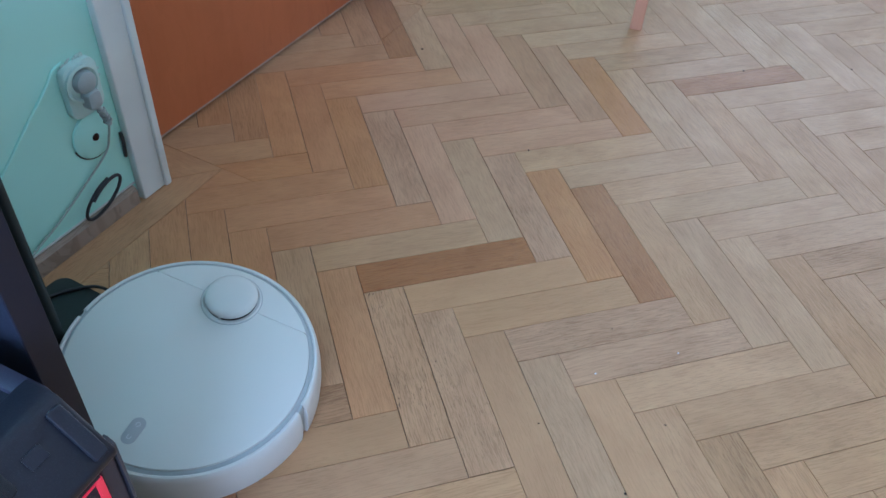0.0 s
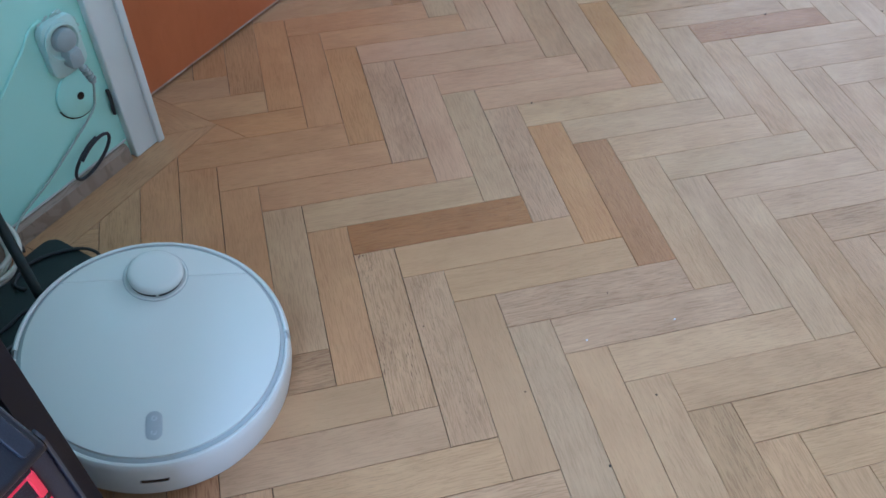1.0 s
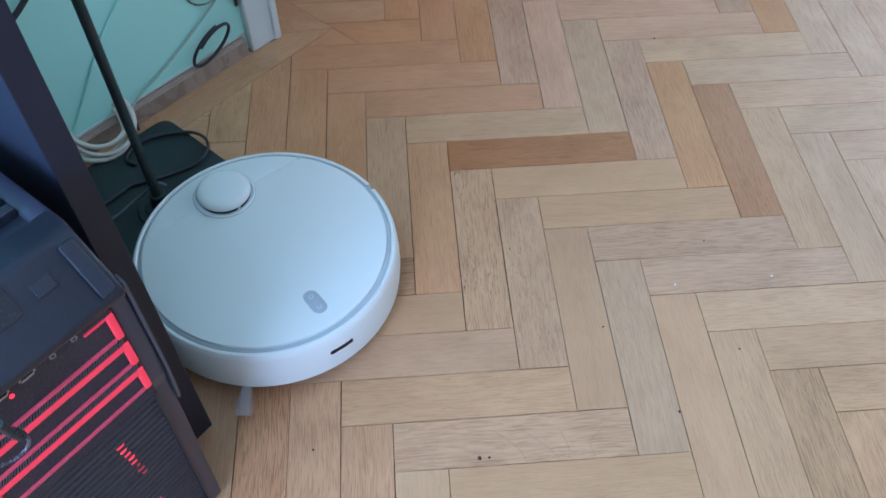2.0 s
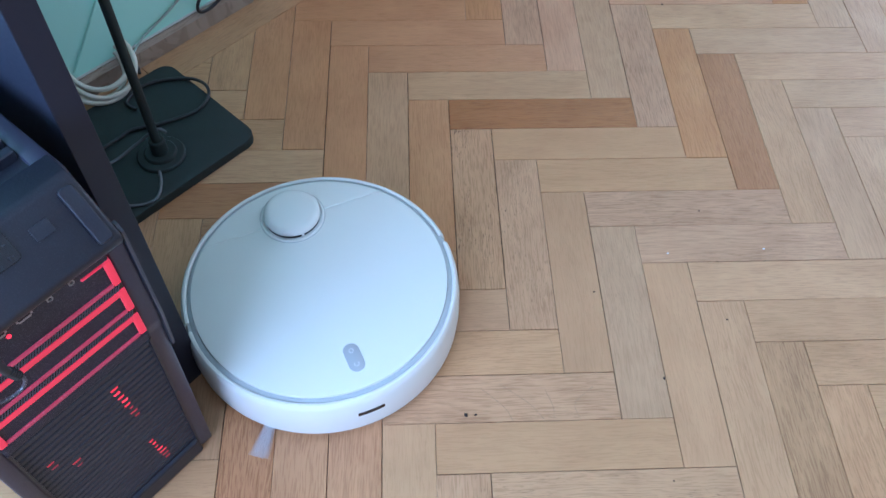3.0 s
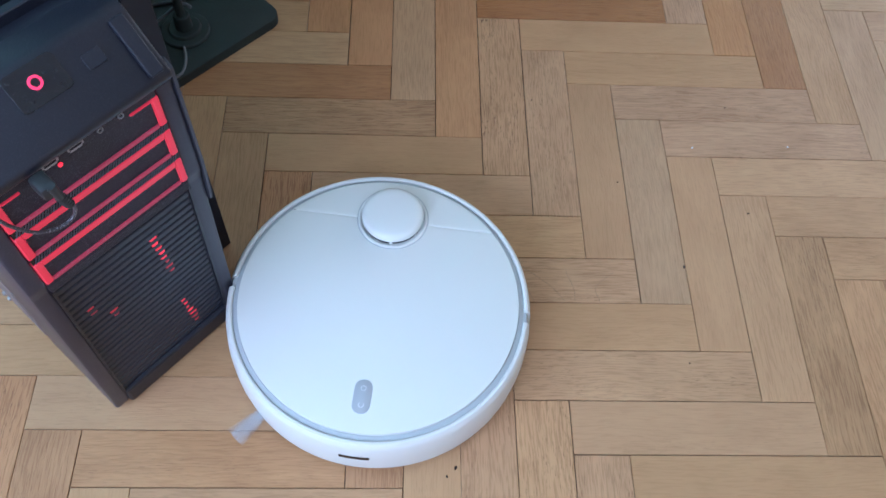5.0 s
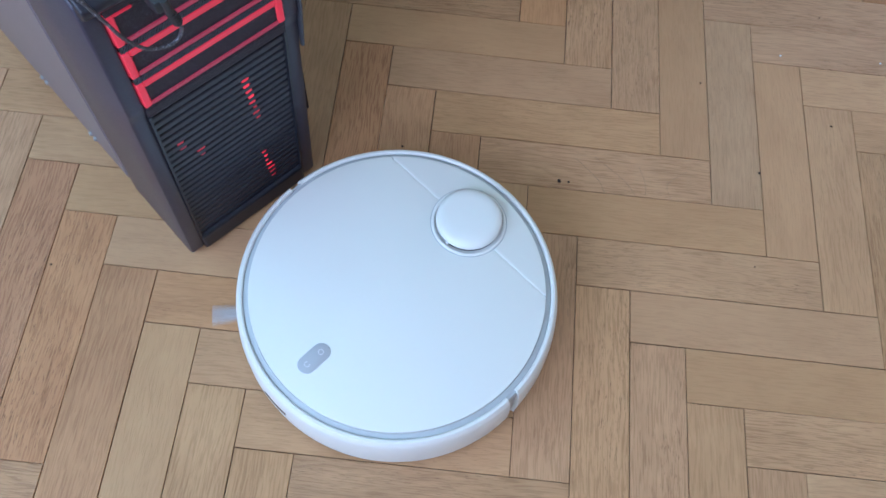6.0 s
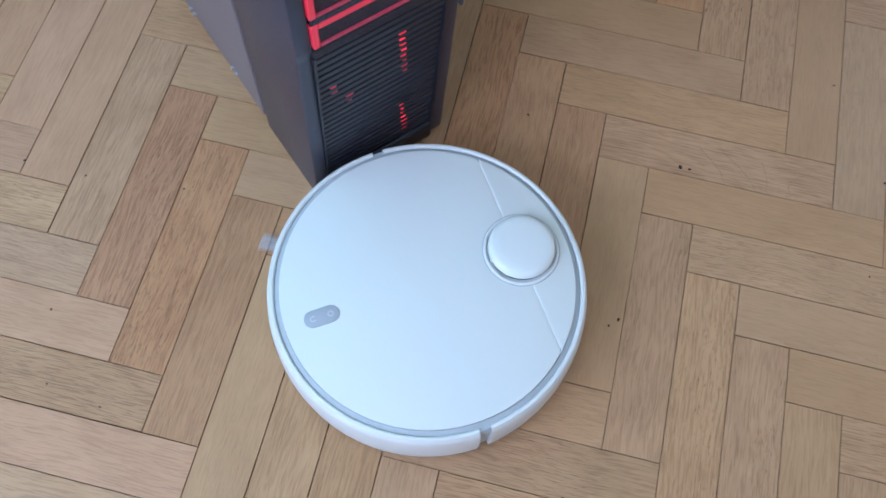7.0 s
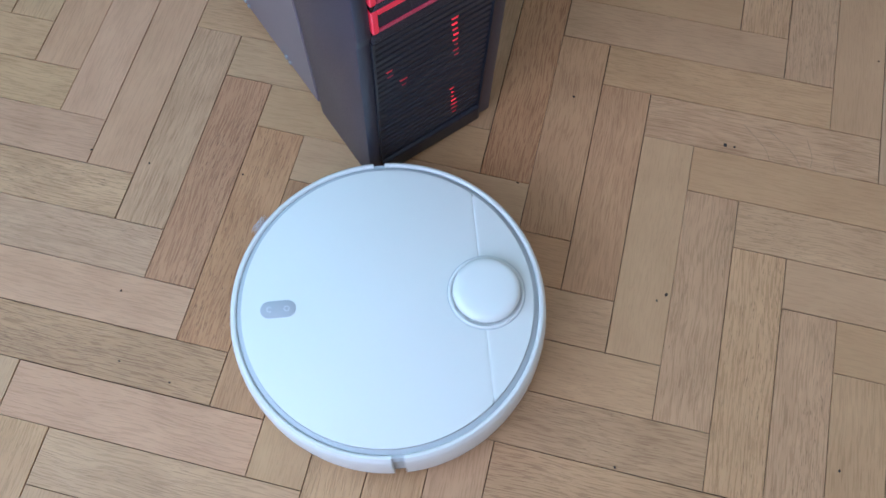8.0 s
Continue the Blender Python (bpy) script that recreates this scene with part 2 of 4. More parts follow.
M_PALE_CORD = plain("grimy_pale_cord", (0.34, 0.44, 0.39), 0.5, vary=0.1, scale=120)
M_SOCKET = plain("white_socket_plastic", (0.52, 0.70, 0.64), 0.4, vary=0.1, scale=90)
M_PLUG = plain("grey_white_plug", (0.36, 0.42, 0.41), 0.45, vary=0.3, scale=90)
M_LEG = oak("pale_pink_wood", (0.62, 0.34, 0.21), (0.50, 0.25, 0.14), pores=0.1, rough=0.45)
M_SCRATCH = plain("dull_scratch", (0.30, 0.19, 0.11), 0.8)
M_CRUMB = plain("dark_crumb", (0.03, 0.022, 0.018), 0.9)


# ---- mesh helpers ----
def mesh_of(name, bm, material, smooth=None):
    bmesh.ops.recalc_face_normals(bm, faces=bm.faces[:])
    me = bpy.data.meshes.new(name)
    if smooth is not None:
        limit = radians(smooth)
        for f in bm.faces:
            f.smooth = True
        for e in bm.edges:
            e.smooth = len(e.link_faces) == 2 and e.calc_face_angle(3.2) < limit
    bm.to_mesh(me)
    bm.free()
    me.materials.append(material)
    return me


def part(name, bm, material, parent=None, label="", m=None, smooth=None):
    ob = new(name, mesh_of(name, bm, material, smooth))
    if parent is not None:
        ob.parent = parent
    if m is not None:
        ob.matrix_basis = m
    if label:
        ob["label"] = label
    return ob


def thing(name, m, label, category, group=""):
    ob = new(name)
    ob.empty_display_size = 0.05
    ob.matrix_world = m
    return tagged(ob, label, category, group)


def add_box(bm, x0, x1, y0, y1, z0, z1, bevel=0.0, segments=2):
    made = bmesh.ops.create_cube(bm, size=1.0)["verts"]
    bmesh.ops.transform(bm, matrix=Matrix.LocRotScale(((x0 + x1) / 2, (y0 + y1) / 2, (z0 + z1) / 2), None, (x1 - x0, y1 - y0, z1 - z0)), verts=made)
    if bevel:
        edges = list({e for v in made for e in v.link_edges})
        bmesh.ops.bevel(bm, geom=edges, offset=bevel, segments=segments, affect="EDGES", profile=0.5)
    return bm


def box(*args, **kw):
    return add_box(bmesh.new(), *args, **kw)


def lathe(profile, steps=96, a0=0.0, a1=360.0, closed=False):
    """Turns a profile of (radius, z) about the z axis; a part turn gets end faces where the profile is closed."""
    bm = bmesh.new()
    full = abs(a1 - a0) >= 359.9
    n = steps if full else steps + 1
    rings = []
    for i in range(n):
        a = radians(a0 + (a1 - a0) * i / steps)
        rings.append([bm.verts.new((r * math.cos(a), r * math.sin(a), z)) for r, z in profile])
    pairs = len(profile) if closed else len(profile) - 1
    for i in range(n if full else n - 1):
        p, q = rings[i], rings[(i + 1) % n]
        for j in range(pairs):
            k = (j + 1) % len(profile)
            bm.faces.new((p[j], q[j], q[k], p[k]))
    if closed and not full:
        bm.faces.new(rings[0])
        bm.faces.new(rings[-1])
    if not closed:
        for j, end in ((0, profile[0]), (len(profile) - 1, profile[-1])):
            if end[0] > 1e-6 and full:
                bm.faces.new([r[j] for r in rings])
    bmesh.ops.remove_doubles(bm, verts=bm.verts[:], dist=1e-6)
    return bm


def prism(outline, z0, z1, bevel=0.0):
    """An outline in plan raised from z0 to z1, with its top edge bevelled."""
    bm = bmesh.new()
    low = [bm.verts.new((x, y, z0)) for x, y in outline]
    top = [bm.verts.new((x, y, z1)) for x, y in outline]
    n = len(outline)
    bm.faces.new(low)
    cap = bm.faces.new(top)
    for i in range(n):
        bm.faces.new((low[i], low[(i + 1) % n], top[(i + 1) % n], top[i]))
    bmesh.ops.recalc_face_normals(bm, faces=bm.faces[:])
    if bevel:
        bmesh.ops.bevel(bm, geom=list(cap.edges), offset=bevel, segments=2, affect="EDGES", profile=0.5)
    return bm


def extrude_x(outline, x0, x1):
    """A closed outline of (y, z), drawn out along x."""
    bm = bmesh.new()
    a = [bm.verts.new((x0, y, z)) for y, z in outline]
    c = [bm.verts.new((x1, y, z)) for y, z in outline]
    n = len(outline)
    bm.faces.new(a)
    bm.faces.new(c)
    for i in range(n):
        bm.faces.new((a[i], a[(i + 1) % n], c[(i + 1) % n], c[i]))
    bmesh.ops.recalc_face_normals(bm, faces=bm.faces[:])
    return bm


def rounded(x0, x1, y0, y1, r, steps=6):
    out = []
    for cx, cy, a in ((x1 - r, y1 - r, 0), (x0 + r, y1 - r, 90), (x0 + r, y0 + r, 180), (x1 - r, y0 + r, 270)):
        for i in range(steps + 1):
            t = radians(a + 90 * i / steps)
            out.append((cx + r * math.cos(t), cy + r * math.sin(t)))
    return out


def tube(points, r, sides=8, sub=8):
    """A cord through the points, smoothed."""
    P = [Vector(p) for p in points]
    ext = [P[0] * 2 - P[1]] + P + [P[-1] * 2 - P[-2]]
    path = []
    for i in range(1, len(ext) - 2):
        a, b, c, d = ext[i - 1:i + 3]
        for k in range(sub):
            t = k / sub
            path.append(0.5 * (2 * b + (c - a) * t + (2 * a - 5 * b + 4 * c - d) * t * t + (3 * b - a - 3 * c + d) * t ** 3))
    path.append(P[-1])
    bm = bmesh.new()
    rings, up = [], Vector((0.1, 0.2, 1)).normalized()
    for i, p in enumerate(path):
        way = (path[min(i + 1, len(path) - 1)] - path[max(i - 1, 0)]).normalized()
        side = way.cross(up)
        if side.length < 0.05:
            side = way.cross(Vector((1, 0, 0)))
        side.normalize()
        up = side.cross(way).normalized()
        rings.append([bm.verts.new(p + r * (math.cos(math.tau * k / sides) * side + math.sin(math.tau * k / sides) * up)) for k in range(sides)])
    for p, q in zip(rings, rings[1:]):
        for k in range(sides):
            bm.faces.new((p[k], p[(k + 1) % sides], q[(k + 1) % sides], q[k]))
    bm.faces.new(rings[0])
    bm.faces.new(rings[-1])
    return bm


def cord(name, points, r, material, label, m=Matrix(), sides=8, category="cable"):
    ob = part(name, tube(points, r, sides), material, m=m, smooth=60)
    return tagged(ob, label, category)


# ---- the room ----
def wall(name, along, at, lo, hi, thickness, openings, material, label):
    """A wall of boxes round its openings (u0, u1, z0, z1); along 'x' or 'y' in room axes, its face at `at`, its back at `at` + thickness."""
    bm = bmesh.new()
    cuts = sorted({lo, hi, *[o[0] for o in openings], *[o[1] for o in openings]})
    for u0, u1 in zip(cuts, cuts[1:]):
        spans, z = [], 0.0
        for o in sorted(openings, key=lambda o: o[2]):
            if o[0] < (u0 + u1) / 2 < o[1]:
                if o[2] > z:
                    spans.append((z, o[2]))
                z = o[3]
        spans.append((z, HEIGHT))
        for z0, z1 in spans:
            a, b = sorted((at, at + thickness))
            if along == "x":
                add_box(bm, u0, u1, a, b, z0, z1)
            else:
                add_box(bm, a, b, u0, u1, z0, z1)
    bmesh.ops.remove_doubles(bm, verts=bm.verts[:], dist=1e-5)
    inner = [f for f in bm.faces if sum(1 for g in bm.faces if g is not f and (g.calc_center_median() - f.calc_center_median()).length < 1e-5)]
    bmesh.ops.delete(bm, geom=inner, context="FACES_ONLY")
    ob = part(name, bm, material, m=ROOM)
    return tagged(ob, label, "wall", kind="structure")


DOOR_X0, DOOR_X1, DOOR_H = 0.0, 0.86, 2.06
wall("wall_north", "x", WALL_Y, X_LOW, X_HIGH, 0.16, [(DOOR_X0, DOOR_X1, 0.0, DOOR_H)], M_WALL, "mint green painted plaster wall with a doorway")
# the south opening is made up, only to seat the added fill
wall("wall_south", "x", Y_LOW, X_LOW, X_HIGH, -0.2, [(-2.0, 0.4, 0.7, 2.3)], M_PLAIN_WALL, "plain pale painted wall with a window opening")
wall("wall_west", "y", X_LOW, Y_LOW, WALL_Y, -0.2, [(-1.85, 0.4, 0.8, 2.4)], M_PLAIN_WALL, "plain pale painted wall with a window opening")
wall("wall_east", "y", X_HIGH, Y_LOW, WALL_Y, 0.2, [(-1.7, 0.3, 0.9, 2.4)], M_PLAIN_WALL, "plain pale painted wall with a window opening")
tagged(part("ceiling", box(X_LOW, X_HIGH, Y_LOW, WALL_Y, HEIGHT, HEIGHT + 0.1), M_CEIL, m=ROOM), "plain white painted ceiling", "ceiling", kind="structure")

# baseboard along the wall up to the door casing, and on the far side of the door
bm = extrude_x([(WALL_Y, 0.0), (WALL_Y, 0.034), (WALL_Y - 0.006, 0.034), (WALL_Y - 0.012, 0.028), (WALL_Y - 0.013, 0.0)], X_LOW, -0.062)
tagged(part("baseboard", bm, M_BASEBOARD, m=ROOM), "worn low brown wooden baseboard under the mint wall", "baseboard", kind="structure")
bm = extrude_x([(WALL_Y, 0.0), (WALL_Y, 0.034), (WALL_Y - 0.006, 0.034), (WALL_Y - 0.012, 0.028), (WALL_Y - 0.013, 0.0)], DOOR_X1 + 0.062, X_HIGH)
tagged(part("baseboard", bm, M_BASEBOARD, m=ROOM), "worn low brown wooden baseboard under the mint wall", "baseboard", kind="structure")


bm = bmesh.new()
for i in range(40):
    x = X_LOW + i * 0.0955
    if x > -0.06:
        break
    add_box(bm, x, min(x + 0.0955, -0.055), WALL_Y - 0.0022, WALL_Y - 0.0003, 0.0345, 0.0372 + 0.001 * random.random())
tagged(part("trim", bm, M_GLOSS_WHITE, m=ROOM), "ragged white paint line along the top of the baseboard", "paint line", kind="structure")


def casing(x_out, x_in, name):
    """Painted door casing: a flat board with a raised bead at the doorway."""
    lo, hi = sorted((x_out, x_in))
    s = 1 if x_in > x_out else -1
    base = tagged(part(name, box(lo, hi, WALL_Y - 0.016, WALL_Y + 0.0, 0.0, DOOR_H + 0.06, bevel=0.003), M_GLOSS_WHITE, m=ROOM),
                  "chipped white gloss-painted wooden door casing", "door casing", kind="structure")
    b0, b1 = sorted((x_in - 0.004 * s, x_in + 0.010 * s))
    part("bead", box(b0, b1, WALL_Y - 0.022, WALL_Y + 0.01, 0.0, DOOR_H, bevel=0.003), M_GLOSS_WHITE, base)
    j0, j1 = sorted((x_in + 0.002 * s, x_in + 0.018 * s))
    part("jamb", box(j0, j1, WALL_Y + 0.0105, 0.60, 0.0, DOOR_H, bevel=0.002), M_GLOSS_WHITE, base)
    return base


casing(-0.054, -0.001, "trim")
casing(DOOR_X1 + 0.060, DOOR_X1 + 0.001, "trim")
bm = box(0.02, 0.84, 0.507, 0.547, 0.008, DOOR_H, bevel=0.002)
door = tagged(part("door_1", bm, M_DOOR, m=ROOM @ Matrix.Rotation(radians(0), 4, "Z")), "closed orange-brown varnished wooden door", "door", kind="structure")
part("worn_edge", box(0.021, 0.839, 0.5060, 0.512, 0.0075, 0.0105), M_DOOR_EDGE, door, "chipped pale lower edge of the door")

# ---- things by the wall ----
FRONT = WALL_Y - 0.001


def on_wall(x, z, m=Matrix()):
    """Room pose on the wall: local x along the wall, y up it, z out of it."""
    return ROOM @ Matrix.Translation((x, FRONT, z)) @ pose(0, 0, 0, 90, 0, 0) @ m


def build_sockets():
    s = thing("wall_socket", on_wall(-0.106, 0.250), "raised white plastic wall socket with a plug in it", "socket")
    part("back_plate", prism(rounded(-0.034, 0.032, -0.036, 0.056, 0.018), 0.0, 0.012, 0.004), M_SOCKET, s, smooth=40)
    part("cup", lathe([(0.030, 0.012), (0.031, 0.017), (0.027, 0.018), (0.024, 0.014)], 32, closed=True), M_SOCKET, s, m=pose(-0.004, 0.022, 0), smooth=40)
    p = thing("plug", on_wall(-0.106, 0.254), "grey-white mains plug in the wall socket", "plug")
    part("plug_body", lathe([(0.0, 0.025), (0.014, 0.0247), (0.0175, 0.022), (0.0195, 0.012), (0.0, 0.012)], 28), M_PLUG, p, m=pose(-0.001, 0.020, 0), smooth=40)
    part("plug_neck", prism(rounded(-0.012, 0.014, -0.026, 0.006, 0.009), 0.012, 0.030, 0.006), M_PLUG, p, smooth=40)
    relief = part("strain_relief", tube([(0.004, -0.024, 0.022), (0.011, -0.040, 0.024), (0.018, -0.066, 0.021)], 0.0048, 10), M_PLUG, p, smooth=50)
    for i in range(4):
        y = -0.034 - i * 0.008
        part("rib", lathe([(0.0068, -0.0015), (0.0068, 0.0015), (0.004, 0.0015), (0.004, -0.0015)], 14, closed=True), M_PLUG, relief,
             m=pose(0.0085 + i * 0.0025, y, 0.0235, 80, 0, 15))
    bm = bmesh.new()
    rr = random.Random(3)
    for i in range(26):
        a = radians(rr.uniform(-50, 150))
        x, y = 0.036 * math.cos(a) * rr.uniform(0.9, 1.12), 0.014 + 0.045 * math.sin(a) * rr.uniform(0.92, 1.1)
        add_box(bm, x - rr.uniform(0.002, 0.005), x + rr.uniform(0.002, 0.005), y - rr.uniform(0.001, 0.004), y + rr.uniform(0.001, 0.004), 0.0, rr.uniform(0.001, 0.0045), bevel=0.0006, segments=1)
    part("plaster_edge", bm, M_SOCKET, s, "ragged filler round the socket")
    low = thing("round_wall_socket", on_wall(-0.108, 0.171), "round flush white wall outlet with a dark hole", "socket")
    part("cover", lathe([(0.0, 0.007), (0.034, 0.0065), (0.040, 0.003), (0.041, 0.0)], 48), M_WALL, low, smooth=40)
    part("hole", lathe([(0.0, 0.0082), (0.006, 0.0082), (0.007, 0.006)], 20), M_DARK_SLOT, low, m=pose(-0.001, -0.002, 0))
    part("hole", lathe([(0.0, 0.0082), (0.004, 0.0082), (0.005, 0.006)], 20), M_DARK_SLOT, low, m=pose(0.025, 0.014, 0))
    # black arc drawn as the shade below the cover's rim
    part("rim_shadow", lathe([(0.0405, 0.0012), (0.0425, 0.0012), (0.0425, 0.0), (0.0405, 0.0)], 40, 195, 300, closed=True), M_DARK_SLOT, low)


build_sockets()


# cord of the plug, going down behind the lamp to the coil on the floor
cord("plug_cable", [(-0.088, FRONT - 0.021, 0.189), (-0.091, FRONT - 0.016, 0.165), (-0.101, FRONT - 0.010, 0.135), (-0.15, FRONT - 0.004, 0.10), (-0.22, FRONT - 0.004, 0.066),
                    (-0.28, FRONT - 0.006, 0.046), (-0.32, FRONT - 0.02, 0.03)], 0.0019, M_PALE_CORD, "thin pale cord hanging from the plug along the wall", ROOM)
cord("wall_cable", [(-0.125, FRONT - 0.002, 0.312), (-0.145, FRONT - 0.001, 0.305), (-0.165, FRONT - 0.001, 0.285), (-0.21, FRONT - 0.001, 0.25), (-0.30, FRONT - 0.001, 0.175),
                    (-0.36, FRONT - 0.001, 0.10), (-0.40, FRONT - 0.001, 0.05)], 0.0026, M_WALL, "painted-over cable run on the mint wall", ROOM)
# black loop hanging by the baseboard
loop = []
for i in range(15):
    a = math.tau * (i / 14) * 1.18 + 0.9
    u, v = 0.046 * math.cos(a), 0.019 * math.sin(a)
    loop.append((-0.133 + u * 0.86 - v * 0.35, FRONT - 0.012 - 0.006 * i / 14, 0.064 + u * 0.42 + v * 0.95))
cord("cable_loop", loop, 0.0028, M_BLACK_CORD, "black cable loop leaning on the wall over the baseboard", ROOM)
cord("cable_stub", [(-0.0585, FRONT - 0.003, 0.146), (-0.060, FRONT - 0.006, 0.130), (-0.061, FRONT - 0.005, 0.110), (-0.060, FRONT - 0.003, 0.098)], 0.0032, M_BLACK_CORD,
     "short black cable end against the wall by the casing", ROOM)

cord("black_cable", [(-0.325, FRONT - 0.014, 0.40), (-0.345, FRONT - 0.014, 0.345), (-0.372, FRONT - 0.014, 0.304), (-0.41, FRONT - 0.014, 0.276), (-0.47, FRONT - 0.014, 0.250), (-0.56, FRONT - 0.014, 0.232)], 0.0042, M_BLACK_CORD,
     "thick black cable sagging along the mint wall behind the desk", ROOM)

# white cable coil on the floor beside the lamp
coil = []
for i in range(52):
    a = math.tau * i / 13
    r = 0.050 + 0.009 * math.sin(i * 0.37)
    coil.append((r * math.cos(a), r * 1.05 * math.sin(a), 0.005 + 0.0062 * (i / 13) + 0.002 * math.sin(i) + 0.006 * (1 + math.sin(a + 0.8)) * (i / 52)))
cord("white_cable_coil", coil, 0.0040, M_WHITE_CORD, "coil of yellowed white cable lying on the floor by the wall", pose(-0.560, 0.040, 0.024, 20, 0, 40))
cord("black_cable", [(-0.63, 0.02, 0.004), (-0.61, 0.062, 0.012), (-0.575, 0.095, 0.018), (-0.535, 0.096, 0.016), (-0.508, 0.075, 0.008), (-0.502, 0.062, 0.004)], 0.0025, M_BLACK_CORD,
     "black cable curving round the white coil")


def build_lamp():
    """Square black plate turned with the walls, an off-centre pole with a stepped foot."""
    lamp = thing("floor_lamp", pose(-0.435, -0.126, 0), "black metal floor lamp with a flat square base", "floor lamp")
    # local axes: x along the wall, y towards it
    turn = pose(0, 0, 0, 0, 0, 45)
    part("base_plate", prism(rounded(-0.125, 0.128, -0.069, 0.160, 0.022), 0.0, 0.016, 0.003), M_LAMP, lamp, m=turn, smooth=35)
    part("foot_ring", lathe([(0.0, 0.026), (0.022, 0.026), (0.024, 0.024), (0.0245, 0.0215), (0.034, 0.0205), (0.036, 0.0185), (0.036, 0.016), (0.0, 0.016)], 48), M_LAMP, lamp, smooth=35)
    part("socket", lathe([(0.0, 0.05), (0.0105, 0.05), (0.012, 0.048), (0.0125, 0.026), (0.0, 0.026)], 28), M_LAMP, lamp, smooth=35)
    part("pole", lathe([(0.0, 1.45), (0.0068, 1.45), (0.0068, 0.05), (0.0, 0.05)], 24), M_LAMP, lamp, smooth=35)
    return lamp


build_lamp()
cord("lamp_cable", [(-0.54, -0.13, 0.0190), (-0.504, -0.095, 0.0190), (-0.487, -0.077, 0.0190), (-0.455, -0.068, 0.0190), (-0.42, -0.053, 0.0190), (-0.393, -0.037, 0.0190), (-0.380, -0.009, 0.0190),
                    (-0.385, 0.016, 0.0190), (-0.406, 0.032, 0.0190), (-0.437, 0.034, 0.0190), (-0.47, 0.027, 0.0190), (-0.493, 0.011, 0.0190), (-0.505, -0.018, 0.0190), (-0.488, -0.034, 0.0190)],
     0.0026, M_BLACK_CORD, "black lamp cord looping over the lamp base")
cord("grey_cable", [(-0.420, -0.118, 0.056), (-0.432, -0.112, 0.057), (-0.448, -0.116, 0.050), (-0.462, -0.118, 0.038), (-0.478, -0.122, 0.027), (-0.50, -0.138, 0.0190), (-0.54, -0.165, 0.0190)], 0.0024, M_GREY_CORD,
     "thin grey cord wrapped round the lamp pole")
cord("grey_cable", [(-0.432, -0.160, 0.0186), (-0.426, -0.185, 0.0186), (-0.428, -0.210, 0.0186), (-0.445, -0.222, 0.0186), (-0.48, -0.225, 0.0186)], 0.0022, M_GREY_CORD,
     "thin grey cord running from the lamp foot")

# ---- computer and desk ----
TOWER = pose(-0.43, -0.69, 0, 0, 0, 48)


def slope(z):
    """Front of the grille: it leans out towards the top."""
    return -0.010 - 0.020 * (z - 0.03) / 0.27


def frame_bm(x0, x1, z0, z1, y, w, d, top=True):
    bm = bmesh.new()
    add_box(bm, x0, x0 + w, y, y + d, z0, z1, bevel=0.0012, segments=1)
    add_box(bm, x1 - w, x1, y, y + d, z0, z1, bevel=0.0012, segments=1)
    add_box(bm, x0 + w * 0.9, x1 - w * 0.9, y, y + d, z0, z0 + w * 0.7, bevel=0.0012, segments=1)
    if top:
        add_box(bm, x0 + w * 0.9, x1 - w * 0.9, y, y + d, z1 - w * 0.7, z1, bevel=0.0012, segments=1)
    return bm


